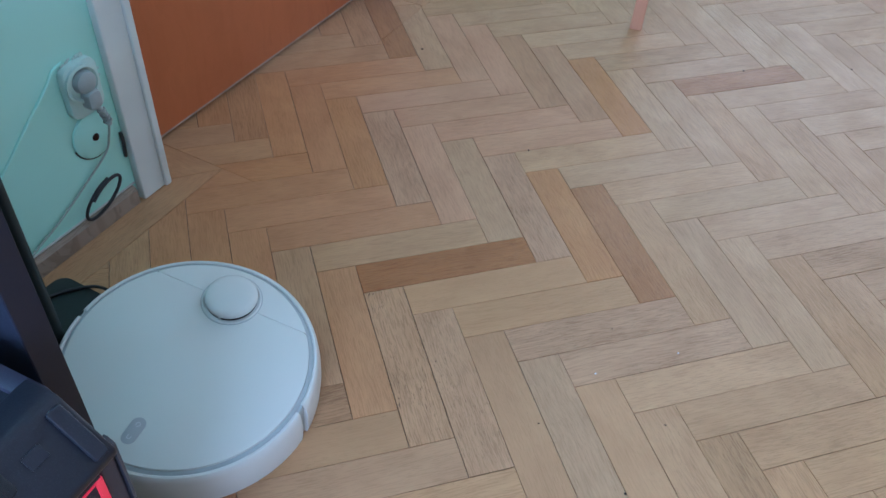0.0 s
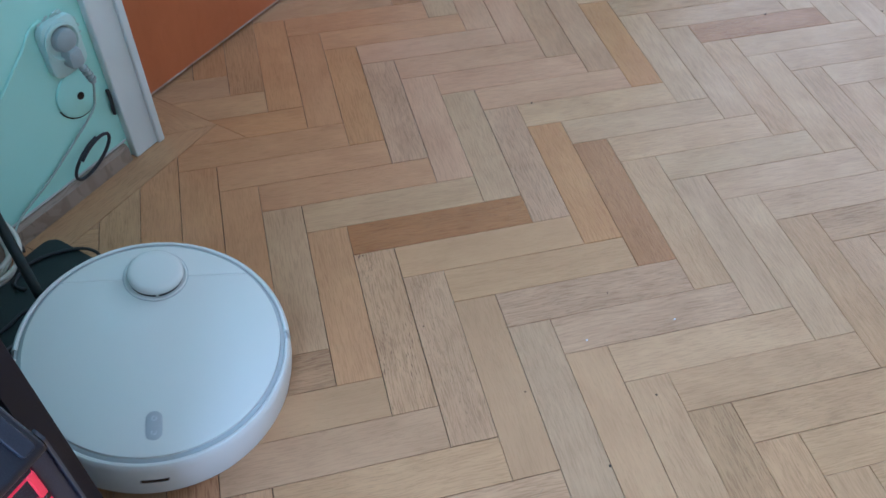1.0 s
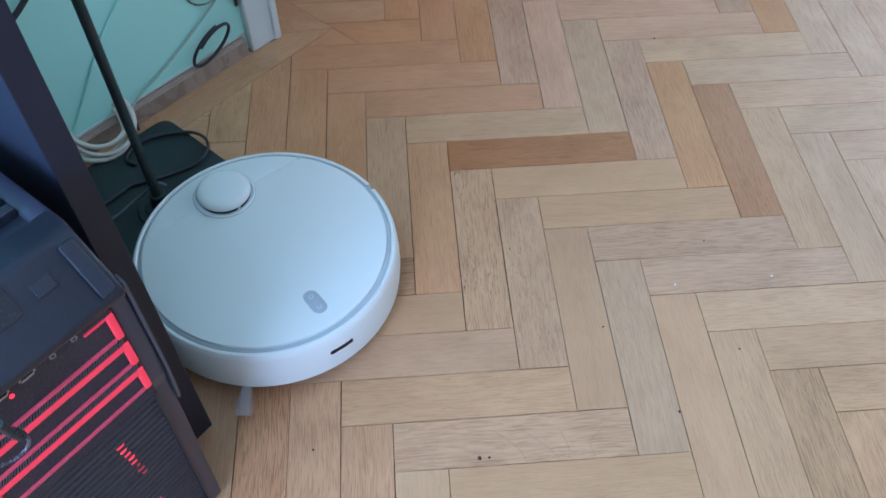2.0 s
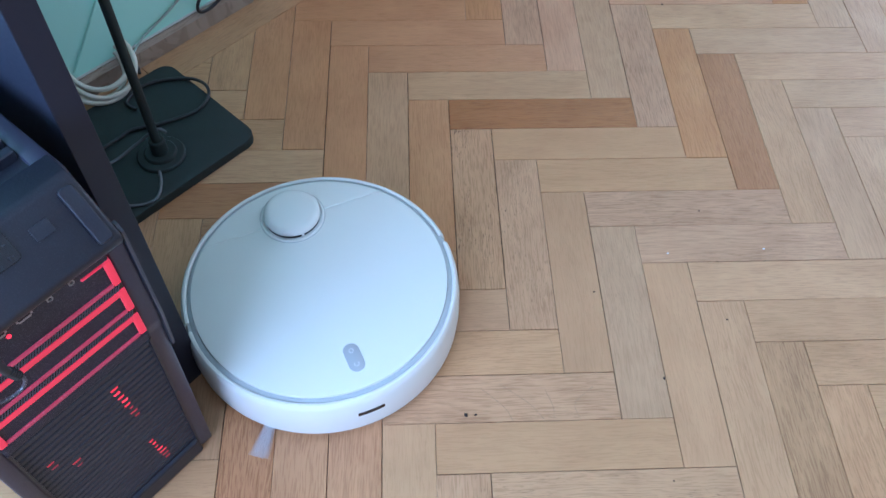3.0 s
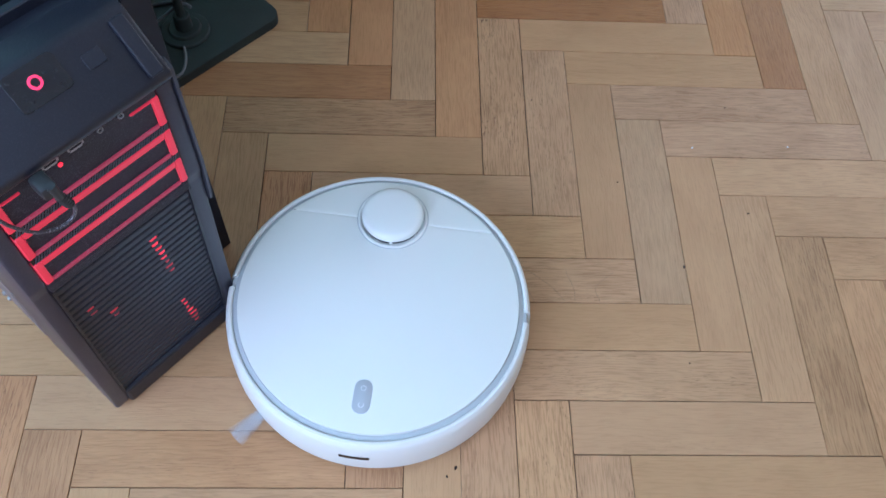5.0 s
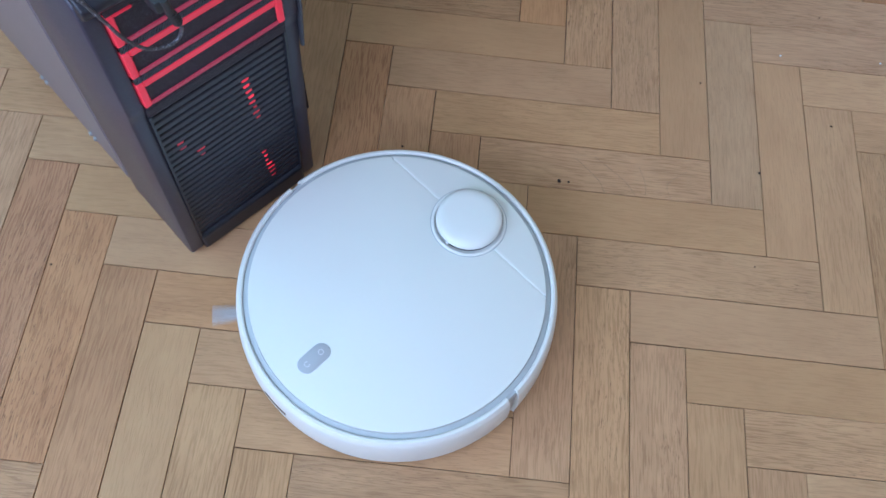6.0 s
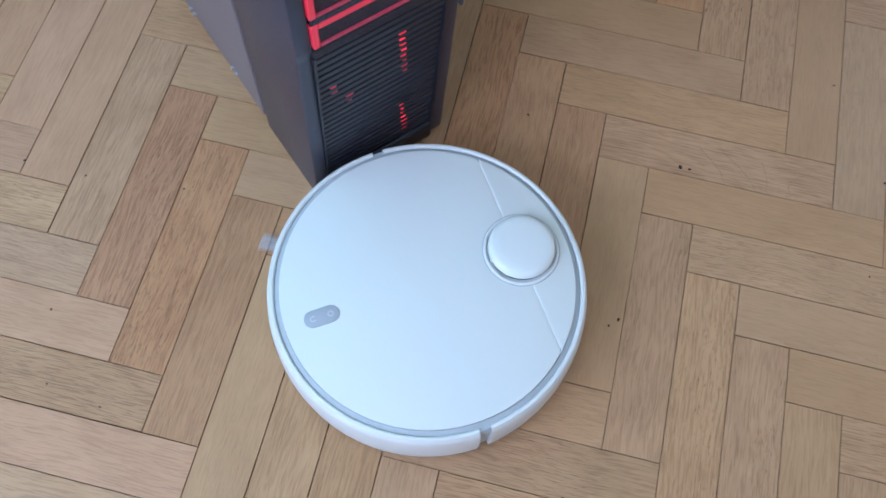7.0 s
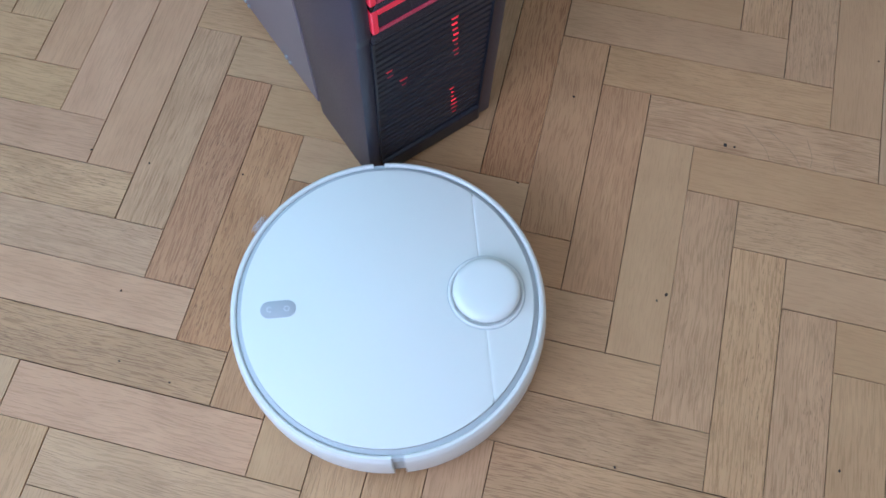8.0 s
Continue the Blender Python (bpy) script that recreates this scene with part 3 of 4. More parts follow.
def build_tower():
    pc = thing("computer_tower", TOWER, "black tower computer with glowing red front trim", "computer")
    # bezel: side cheeks and the bays behind, in one outline
    back = [(0.012, 0.016), (slope(0.03) + 0.012, 0.03), (slope(0.30) + 0.012, 0.30), (-0.022, 0.312), (-0.022, 0.452), (0.02, 0.486), (0.10, 0.486), (0.10, 0.016)]
    part("bezel_core", extrude_x(back, 0.004, 0.154), M_CASE, pc)
    cheek = [(-0.006, 0.003), (-0.012, 0.010), (slope(0.30), 0.30), (-0.034, 0.315), (-0.034, 0.448), (0.012, 0.49), (0.11, 0.49), (0.11, 0.003)]
    for x0, x1 in ((-0.012, 0.005), (0.153, 0.170)):
        bm = extrude_x(cheek, x0, x1)
        bmesh.ops.bevel(bm, geom=bm.edges[:], offset=0.003, segments=2, affect="EDGES", profile=0.5)
        part("bezel_cheek", bm, M_CHEEK, pc, smooth=40)
    # sloping top block with the power key
    block = [(-0.038, 0.438), (-0.043, 0.444), (-0.043, 0.451), (0.000, 0.489), (0.006, 0.491), (0.03, 0.491), (0.03, 0.438)]
    bm = extrude_x(block, -0.010, 0.168)
    bmesh.ops.bevel(bm, geom=bm.edges[:], offset=0.0025, segments=2, affect="EDGES", profile=0.5)
    top = part("top_block", bm, M_CASE, pc, smooth=40)
    lean = pose(0.0, -0.0215, 0.4705, 41.5, 0, 0)        # the slope's own plane
    part("key_well", prism(rounded(0.062, 0.104, 0.000, 0.029, 0.004), -0.002, 0.0012, 0.0008), M_DARK_SLOT, top, m=lean)
    part("power_light", lathe([(0.0034, 0.0012), (0.0034, 0.0026), (0.0050, 0.0026), (0.0054, 0.0012)], 24, closed=True), M_POWER, top, "glowing pink power light", m=lean @ pose(0.082, 0.0154, 0))
    part("reset_key", prism(rounded(0.118, 0.134, 0.002, 0.014, 0.0015), 0.0, 0.0014, 0.0005), M_CASE, top, m=lean)
    part("ridge", prism(rounded(0.150, 0.163, -0.026, 0.024, 0.003), 0.0, 0.003, 0.0012), M_CASE, top, m=lean)
    # louvres in the top
    for i in range(7):
        y = 0.045 + i * 0.016
        part("louvre", box(0.006, 0.152, y, y + 0.009, 0.484, 0.4955, bevel=0.001, segments=1), M_CASE, pc)
    # ports under the block
    for x, w in ((0.119, 0.006), (0.100, 0.006)):
        part("audio_jack", lathe([(0.0026, -0.002), (0.0026, 0.002), (0.0018, 0.002), (0.0018, -0.002)], 18, closed=True), M_METAL, pc, m=pose(x, -0.0355, 0.4345, 90))
    for x in (0.072, 0.050):
        part("usb_port", frame_bm(x, x + 0.013, 0.4325, 0.4375, -0.0368, 0.0007, 0.003), M_METAL, pc, "bright metal port frame")
    part("port_light", lathe([(0.0, 0.001), (0.0018, 0.001), (0.0018, 0.0)], 12), M_LED, pc, m=pose(0.0625, -0.0365, 0.4285, 90))
    part("port_strip", box(0.006, 0.152, -0.036, -0.022, 0.4285, 0.440, bevel=0.001, segments=1), M_MESH, pc)
    # drive bays: mesh covers in red frames, the lower bar duller with dust
    for z0, z1, whole in ((0.3955, 0.4285, False), (0.356, 0.3875, True), (0.3165, 0.348, True)):
        part("bay_cover", box(0.008, 0.150, -0.0345, -0.021, z0 + 0.001, z1 - 0.001), M_MESH, pc)
        for x in (0.005, 0.1460):
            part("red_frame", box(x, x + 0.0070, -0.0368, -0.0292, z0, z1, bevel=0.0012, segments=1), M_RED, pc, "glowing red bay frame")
        spans = ((0.0122, 0.1458, z1 - 0.0066, z1),) if whole else ((0.0122, 0.028, z1 - 0.0022, z1 - 0.0008), (0.126, 0.1458, z1 - 0.0022, z1 - 0.0008))
        for x0, x1, za, zb in spans:
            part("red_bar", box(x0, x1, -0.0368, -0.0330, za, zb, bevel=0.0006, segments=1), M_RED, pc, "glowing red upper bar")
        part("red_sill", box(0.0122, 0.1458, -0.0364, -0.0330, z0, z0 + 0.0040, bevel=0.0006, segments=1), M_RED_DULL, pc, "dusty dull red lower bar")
    for z in (0.3520, 0.3916):
        part("strip_back", box(0.0055, 0.1525, -0.0356, -0.0290, z - 0.0038, z + 0.0038), M_DARK_SLOT, pc)
        bm = bmesh.new()
        for i in range(56):
            x = 0.0075 + i * 0.00252
            q = [(x, z - 0.0034), (x + 0.0012, z - 0.0034), (x + 0.0044, z + 0.0034), (x + 0.0032, z + 0.0034)]
            front = [bm.verts.new((u, -0.0364, v)) for u, v in q]
            rear = [bm.verts.new((u, -0.0355, v)) for u, v in q]
            bm.faces.new(front)
            for j in range(4):
                bm.faces.new((front[j], front[(j + 1) % 4], rear[(j + 1) % 4], rear[j]))
        part("hatched_strip", bm, M_TRIM, pc, "dark strip of slanting ribs")["kind"] = "stuff"
    part("lower_lip", box(0.004, 0.154, -0.034, -0.018, 0.298, 0.313, bevel=0.003), M_MESH, pc)
    # grille over the fans
    n = 25
    for i in range(n):
        z = 0.034 + i * 0.0104
        y = slope(z)
        bm = extrude_x([(y, z), (y + 0.010, z + 0.003), (y + 0.010, z + 0.0088), (y + 0.0008, z + 0.0062), (y, z + 0.0052)], 0.0045, 0.1535)
        part("slat", bm, M_SLAT, pc)
    for x0, x1 in ((0.0042, 0.0068), (0.1512, 0.1538)):
        part("grille_edge", extrude_x([(slope(0.03) - 0.003, 0.026), (slope(0.298) - 0.003, 0.298), (slope(0.298) + 0.012, 0.298), (slope(0.03) + 0.012, 0.026)], x0, x1), M_CASE, pc)
    part("grille_sill", box(0.0045, 0.1535, -0.015, 0.012, 0.003, 0.034, bevel=0.004), M_CASE, pc)
    # lights of the fans, broken up by the slats: (x, z) at the top and the foot of each streak
    spark = random.Random(11)
    for (xa, za), (xb, zb), mats in (((0.104, 0.258), (0.108, 0.206), (M_LED, M_LED_MID)), ((0.109, 0.204), (0.113, 0.170), (M_LED_DIM, M_LED_DIM)), ((0.109, 0.112), (0.114, 0.062), (M_LED, M_LED_MID)),
                                     ((0.115, 0.060), (0.118, 0.040), (M_LED_DIM, M_LED_DIM)), ((0.024, 0.226), (0.026, 0.206), (M_LED_DIM, M_LED_FAINT)), ((0.040, 0.200), (0.044, 0.170), (M_LED_FAINT, M_LED_DIM))):
        low, high = (math.ceil((min(za, zb) - 0.034) / 0.0104), math.floor((max(za, zb) - 0.034) / 0.0104))
        for row in range(low, high + 1):
            zz = 0.034 + row * 0.0104 + 0.0078
            f = (za - zz) / (za - zb)
            x = xa + (xb - xa) * f + spark.uniform(-0.001, 0.001)
            half = spark.uniform(0.0020, 0.0046)
            part("fan_light", box(x - half, x + half, slope(zz) + 0.0004, slope(zz) + 0.004, zz - 0.0021, zz + 0.0019, bevel=0.0008, segments=1), mats[row % 2], pc, "red fan light behind the grille")
    part("edge_trim", extrude_x([(-0.030, 0.26), (-0.036, 0.32), (-0.036, 0.445), (-0.030, 0.45), (-0.026, 0.45), (-0.026, 0.26)], 0.1702, 0.1728), M_TRIM, pc, "grey metal trim along the front edge")
    # steel body, side panels with thumb screws, feet
    part("body", box(-0.008, 0.166, 0.1105, 0.455, 0.016, 0.486, bevel=0.003), M_STEEL, pc)
    for x0, x1 in ((-0.0125, -0.0083), (0.1663, 0.1705)):
        part("side_panel", box(x0, x1, 0.112, 0.452, 0.024, 0.482, bevel=0.0015, segments=1), M_STEEL, pc)
    for y, z in ((0.18, 0.032), (0.19, 0.032), (0.29, 0.032), (0.30, 0.032)):
        part("screw", lathe([(0.0, 0.003), (0.0028, 0.0025), (0.0034, 0.0), (0.0, 0.0)], 12), M_METAL, pc, m=pose(-0.0124, y, z, 0, -90, 0))
    for x in (0.02, 0.138):
        for y in (0.13, 0.42):
            part("foot", lathe([(0.0, 0.0), (0.014, 0.0), (0.016, 0.004), (0.016, 0.0165), (0.0, 0.0165)], 20), M_RUBBER, pc, m=pose(x, y, 0))
    for x in (0.02, 0.138):
        part("foot", lathe([(0.0, 0.0), (0.012, 0.0), (0.013, 0.003), (0.013, 0.0165), (0.0, 0.0165)], 20), M_RUBBER, pc, m=pose(x, 0.05, 0))
    return pc


build_tower()
# cable plugged into the front ports
usb = thing("usb_cable", TOWER, "black plug and braided cable in the front port", "cable")
part("plug", box(0.035, 0.048, -0.062, -0.0435, 0.4325, 0.4455, bevel=0.003), M_BLACK_CORD, usb, smooth=40)
boot = part("boot", tube([(0.043, -0.062, 0.446), (0.045, -0.061, 0.430), (0.049, -0.058, 0.412)], 0.0034, 10), M_BLACK_CORD, usb, smooth=50)
for i in range(5):
    part("rib", lathe([(0.0042, -0.0009), (0.0042, 0.0009), (0.003, 0.0009), (0.003, -0.0009)], 14, closed=True), M_BLACK_CORD, boot, m=pose(0.0455 + 0.0008 * i, -0.0605 + 0.0006 * i, 0.428 - 0.0035 * i, 5, 12, 0))
part("cord", tube([(0.049, -0.058, 0.413), (0.051, -0.056, 0.402), (0.046, -0.054, 0.392), (0.034, -0.053, 0.391), (0.020, -0.052, 0.400), (0.008, -0.051, 0.421), (0.001, -0.050, 0.444), (-0.008, -0.046, 0.470), (-0.022, -0.033, 0.497), (-0.045, 0.02, 0.53)], 0.0015, 8), M_BRAID, usb, "thin grey braided cord", smooth=60)

desk = thing("desk", TOWER, "black-brown laminate desk side standing beside the computer", "desk")
part("side_panel", box(0.197, 0.223, 0.0682, 0.66, 0.0, 0.72, bevel=0.001, segments=1), M_PANEL, desk)
part("edge_band", box(0.1968, 0.2232, 0.0668, 0.0680, 0.0005, 0.7195, bevel=0.0004, segments=1), M_EDGE_BAND, desk, "dark edge band on the front of the panel")

# one leg of a piece of furniture across the room
leg = thing("stool", ROOM @ pose(1.028, -0.128, 0, 0, 0, 12), "pale pink-toned wooden stool leg on the parquet", "stool")
bm = box(-0.014, 0.014, -0.014, 0.014, 0.0, 0.42, bevel=0.003)
part("leg", bm, M_LEG, leg, m=pose(0, 0, 0, 1.5, -2, 0))

# ---- robot vacuum ----


def build_robot():
    r = thing("robot_vacuum", pose(-0.272, -0.2, 0.009, 6, -4, 51), "round white robot vacuum cleaner with a lidar turret", "robot vacuum")
    part("underbody", lathe([(0.0, 0.010), (0.150, 0.010), (0.160, 0.012), (0.1655, 0.018), (0.1655, 0.070), (0.0, 0.070)], 96), M_RUBBER, r, smooth=40)
    ring = [(0.1668, 0.010), (0.1735, 0.0075), (0.1762, 0.0105), (0.1775, 0.030), (0.1770, 0.052), (0.1752, 0.068), (0.1737, 0.0748), (0.1710, 0.0782), (0.1685, 0.0785), (0.1668, 0.0770)]
    part("bumper", lathe(ring, 96, 92.2, 267.8, closed=True), M_SHELL, r, "white sliding front bumper", smooth=35)
    part("rear_shell", lathe(ring, 96, -87.8, 87.8, closed=True), M_SHELL, r, smooth=35)
    part("groove", lathe([(0.1612, 0.0700), (0.1612, 0.0772), (0.1650, 0.0765), (0.1666, 0.0755), (0.1666, 0.0700)], 120, closed=True), M_GROOVE, r, "grey groove round the cover", smooth=40)
    for a in (90, 270):
        part("bumper_joint", lathe([(0.1664, 0.012), (0.1716, 0.012), (0.1722, 0.070), (0.1700, 0.0755), (0.1664, 0.0755)], 6, a - 3.2, a + 3.2, closed=True), M_GROOVE, r, "grey recess between bumper and shell")
    # top cover in two pieces with a fine seam between them
    seam, R = 0.105, 0.1608
    for x_from, x_to, name in ((-1, seam - 0.0005, "top_cover"), (seam + 0.0005, 1, "rear_cover")):
        edge, a_cut = [], math.acos((seam) / R)
        if name == "top_cover":
            for i in range(121):
                a = a_cut + (math.tau - 2 * a_cut) * i / 120
                edge.append((min(R * math.cos(a), x_to), R * math.sin(a)))
        else:
            for i in range(41):
                a = -a_cut + 2 * a_cut * i / 40
                edge.append((max(R * math.cos(a), x_from), R * math.sin(a)))
        part(name, prism(edge, 0.070, 0.0812, 0.0009), M_COVER, r, smooth=30)
    part("seam", box(seam - 0.0006, seam + 0.0006, -0.118, 0.118, 0.0702, 0.0806), M_SHELL, r)
    # lidar turret
    t = part("lidar_turret", lathe([(0.0, 0.0815), (0.0382, 0.0815), (0.0384, 0.0828), (0.0395, 0.0833), (0.0412, 0.0832), (0.0420, 0.0826), (0.0424, 0.0812), (0.0, 0.0810)], 72), M_COVER, r, "raised white ring round the lidar cap", smooth=35)
    t.matrix_basis = pose(0.109, 0, 0)
    part("gap", lathe([(0.0424, 0.0816), (0.0433, 0.0816), (0.0433, 0.0810), (0.0424, 0.0810)], 72, closed=True), M_GROOVE, t, "thin grey gap round the turret ring")
    part("slit", lathe([(0.0, 0.0818), (0.0360, 0.0818), (0.0360, 0.0872), (0.0, 0.0872)], 64), M_DARK_SLOT, t, smooth=35)
    part("cap", lathe([(0.0, 0.0975), (0.023, 0.0973), (0.030, 0.0967), (0.0340, 0.0952), (0.0364, 0.0926), (0.0372, 0.0896), (0.0371, 0.0872), (0.0, 0.0872)], 72), M_COVER, t, smooth=40)
    for a in (180, 60, -60):
        part("post", box(0.0350, 0.0372, -0.0018, 0.0018, 0.0818, 0.0875), M_COVER, t, m=pose(0, 0, 0, 0, 0, a + 4))
    # two-key button with printed marks
    b = part("button", prism(rounded(-0.0195, 0.0195, -0.0098, 0.0098, 0.0097, 10), 0.079, 0.0818, 0.0004), M_BUTTON, r, "grey oval control button", smooth=35)
    b.matrix_basis = pose(-0.120, 0, 0)
    part("mark", lathe([(0.0024, 0.0820), (0.0031, 0.0820), (0.0031, 0.0816), (0.0024, 0.0816)], 24, closed=True), M_ICON, b, m=pose(0.0095, 0, 0))
    part("mark", lathe([(0.0024, 0.0820), (0.0031, 0.0820), (0.0031, 0.0816), (0.0024, 0.0816)], 24, 40, 320, closed=True), M_ICON, b, m=pose(-0.0095, 0, 0))
    # dark window in the bumper
    bm = lathe([(0.1735, 0.0445), (0.1778, 0.0448), (0.1776, 0.0480), (0.1772, 0.0515), (0.1735, 0.0518)], 14, 174.2, 185.0, closed=True)
    part("sensor_window", bm, M_DARK_SLOT, r, "black slot in the bumper")
    for y in (-0.105, 0.105):
        part("wheel", lathe([(0.0, -0.010), (0.024, -0.010), (0.026, -0.007), (0.026, 0.007), (0.024, 0.010), (0.0, 0.010)], 28), M_RUBBER, r, m=pose(0.0, y, 0.0265, 90))
    return r


robot = build_robot()


def build_brush(parent):
    hub = part("side_brush", lathe([(0.0, 0.013), (0.011, 0.013), (0.012, 0.010), (0.0105, 0.006), (0.0, 0.006)], 24), M_RUBBER, parent, "spinning three-armed side brush", smooth=40)
    for k in range(3):
        bm = bmesh.new()
        for i in range(9):
            f = (i - 4) / 4
            a, z = radians(6 * f), 0.0085
            p0 = Vector((0.012, 0.002 * f, z))
            p1 = Vector((0.088 * math.cos(a), 0.088 * math.sin(a), 0.003 + 0.0006 * (i % 3)))
            side = Vector((-p1.y, p1.x, 0)).normalized() * 0.0004
            q = [bm.verts.new(v) for v in (p0 - side, p0 + side, p1 + side, p1 - side)]
            q2 = [bm.verts.new(v + Vector((0, 0, 0.0008))) for v in (p0 - side, p0 + side, p1 + side, p1 - side)]
            bm.faces.new(q)
            bm.faces.new(q2)
            for j in range(4):
                bm.faces.new((q[j], q[(j + 1) % 4], q2[(j + 1) % 4], q2[j]))
        arm = part("bristle_arm", bm, M_BRISTLE, hub, m=pose(0, 0, 0, 0, 0, 120 * k))
        part("stem", tube([(0.008, 0, 0.009), (0.03, 0, 0.0082), (0.05, 0, 0.0072)], 0.0022, 8), M_BRISTLE, arm)
    return hub


brush = build_brush(robot)

# crumbs and specks on the floor
for x, y, s, mat in ((0.000, -0.549, 0.0022, M_CRUMB), (0.012, -0.549, 0.0014, M_CRUMB), (0.258, -0.505, 0.0016, M_CRUMB), (0.186, -0.372, 0.0012, M_CRUMB), (-0.055, -0.78, 0.0012, M_CRUMB),
                     (0.30, -0.31, 0.0013, M_ICON), (0.44, -0.305, 0.0013, M_ICON), (0.36, -0.42, 0.0013, M_CRUMB), (0.289, 0.647, 0.0026, M_CRUMB), (0.394, 0.233, 0.0018, M_CRUMB), (0.972, 0.401, 0.0022, M_CRUMB), (1.223, 0.353, 0.002, M_CRUMB), (0.075, -0.229, 0.0011, M_CRUMB),
                     (-0.684, -0.92, 0.0012, M_CRUMB), (-0.714, -0.749, 0.0012, M_CRUMB), (-0.592, -0.736, 0.0012, M_CRUMB), (-0.794, -0.748, 0.0014, M_CRUMB), (-0.587, -1.012, 0.0011, M_CRUMB),
                     (-0.653, -1.002, 0.0011, M_CRUMB), (-0.045, -0.77, 0.0019, M_CRUMB), (-0.072, -0.985, 0.0014, M_CRUMB), (0.17, -0.93, 0.0014, M_CRUMB), (-0.203, -0.523, 0.0014, M_CRUMB),
                     (0.361, -0.235, 0.0012, M_CRUMB), (0.244, -0.64, 0.001, M_CRUMB), (-0.249, -0.665, 0.0013, M_CRUMB)):
    bm = bmesh.new()
    bmesh.ops.create_icosphere(bm, subdivisions=1, radius=s)
    for v in bm.verts:
        v.co = Vector((v.co.x * 1.5, v.co.y * (0.8 + 0.4 * random.random()), max(v.co.z, -0.3 * s) * 0.7))
    tagged(part("crumb", bm, mat, m=pose(x, y, 0.0004 + 0.2 * s, 0, 0, random.random() * 180)), "tiny crumb lying on the parquet", "crumb", "crumbs on the floor")

# ---- floor ----
W, L = 0.065, 0.299          # strip width and length
TH = 0.012                   # strip thickness; the top is at z = 0


def clip(poly, a, b, c):
    """The part of a convex outline where a x + b y <= c."""
    out = []
    for i, p in enumerate(poly):
        q = poly[(i + 1) % len(poly)]
        dp, dq = a * p[0] + b * p[1] - c, a * q[0] + b * q[1] - c
        if dp <= 0:
            out.append(p)
        if (dp < 0 < dq) or (dq < 0 < dp):
            t = dp / (dp - dq)
            out.append((p[0] + t * (q[0] - p[0]), p[1] + t * (q[1] - p[1])))
    return out


def area(poly):
    return 0.5 * sum(p[0] * q[1] - q[0] * p[1] for p, q in zip(poly, poly[1:] + poly[:1]))


def shrink(poly, d):
    """Moves each side of a convex outline inwards."""
    out, n = [], len(poly)
    for i in range(n):
        p0, p1, p2 = (Vector(poly[(i + k - 1) % n]) for k in range(3))
        e1, e2 = (p1 - p0).normalized(), (p2 - p1).normalized()
        n1, n2 = Vector((-e1.y, e1.x)), Vector((-e2.y, e2.x))
        s = n1 + n2
        out.append(tuple(p1 + s * (d / max(0.3, 1 + n1.dot(n2)))))
    return out


def strip_shell(poly, z=0.0):
    """Vertices and faces of one strip: a top with eased edges over open joints."""
    a, b = shrink(poly, 0.00036), shrink(poly, 0.00068)
    n = len(poly)
    verts = [(x, y, -TH) for x, y in a] + [(x, y, z - 0.0006) for x, y in a] + [(x, y, z) for x, y in b]
    faces = [tuple(range(2 * n, 3 * n))]
    for i in range(n):
        j = (i + 1) % n
        faces += [(i, j, n + j, n + i), (n + i, n + j, 2 * n + j, 2 * n + i)]
    return verts, faces


def tidy(poly):
    out = []
    for p in poly:
        if not out or (Vector(p) - Vector(out[-1])).length > 1e-4:
            out.append(p)
    while len(out) > 1 and (Vector(out[0]) - Vector(out[-1])).length < 1e-4:
        out.pop()
    return out


S2 = math.sqrt(0.5)
FRIEZE = 0.352               # room y where the border plank begins
GATE_X, GATE_Y = 0.088, 0.530


def joined(a, b):
    """Two outlines as one where they share a side, else both."""
    for i, p in enumerate(a):
        q = a[(i + 1) % len(a)]
        for j, r in enumerate(b):
            s = b[(j + 1) % len(b)]
            if (Vector(p) - Vector(s)).length < 1e-6 and (Vector(q) - Vector(r)).length < 1e-6 and (Vector(p) - Vector(q)).length > 1e-3:
                first = [a[(i + 1 + n) % len(a)] for n in range(len(a))]
                second = [b[(j + 1 + n) % len(b)] for n in range(len(b))]
                return [first + second[1:-1]]
    return [a, b]


def plan_parts(poly):
    """A strip's outline, cut by the border planks, the walls and the door; room x is (x + y) S2, room y is (y - x) S2."""
    for a, b, c in ((-S2, -S2, -(X_LOW)), (S2, S2, X_HIGH), (S2, -S2, -Y_LOW)):
        poly = clip(poly, a, b, c)
        if len(poly) < 3:
            return []
    main = clip(poly, -S2, S2, FRIEZE)
    gate = clip(clip(clip(clip(poly, -S2, S2, GATE_Y), S2, -S2, -FRIEZE), -S2, -S2, -GATE_X), S2, S2, 0.84)
    near, far = min((p[0] + p[1]) * S2 for p in poly), max((p[0] + p[1]) * S2 for p in poly)
    if far < 0.84 and far > GATE_X + 0.02 and max((p[1] - p[0]) * S2 for p in poly) > FRIEZE:
        right = clip(clip(poly, -S2, S2, GATE_Y), -S2, -S2, -GATE_X)
        return [right] if near > GATE_X - 0.002 else joined(clip(main, S2, S2, GATE_X), right)
    return [main, gate]


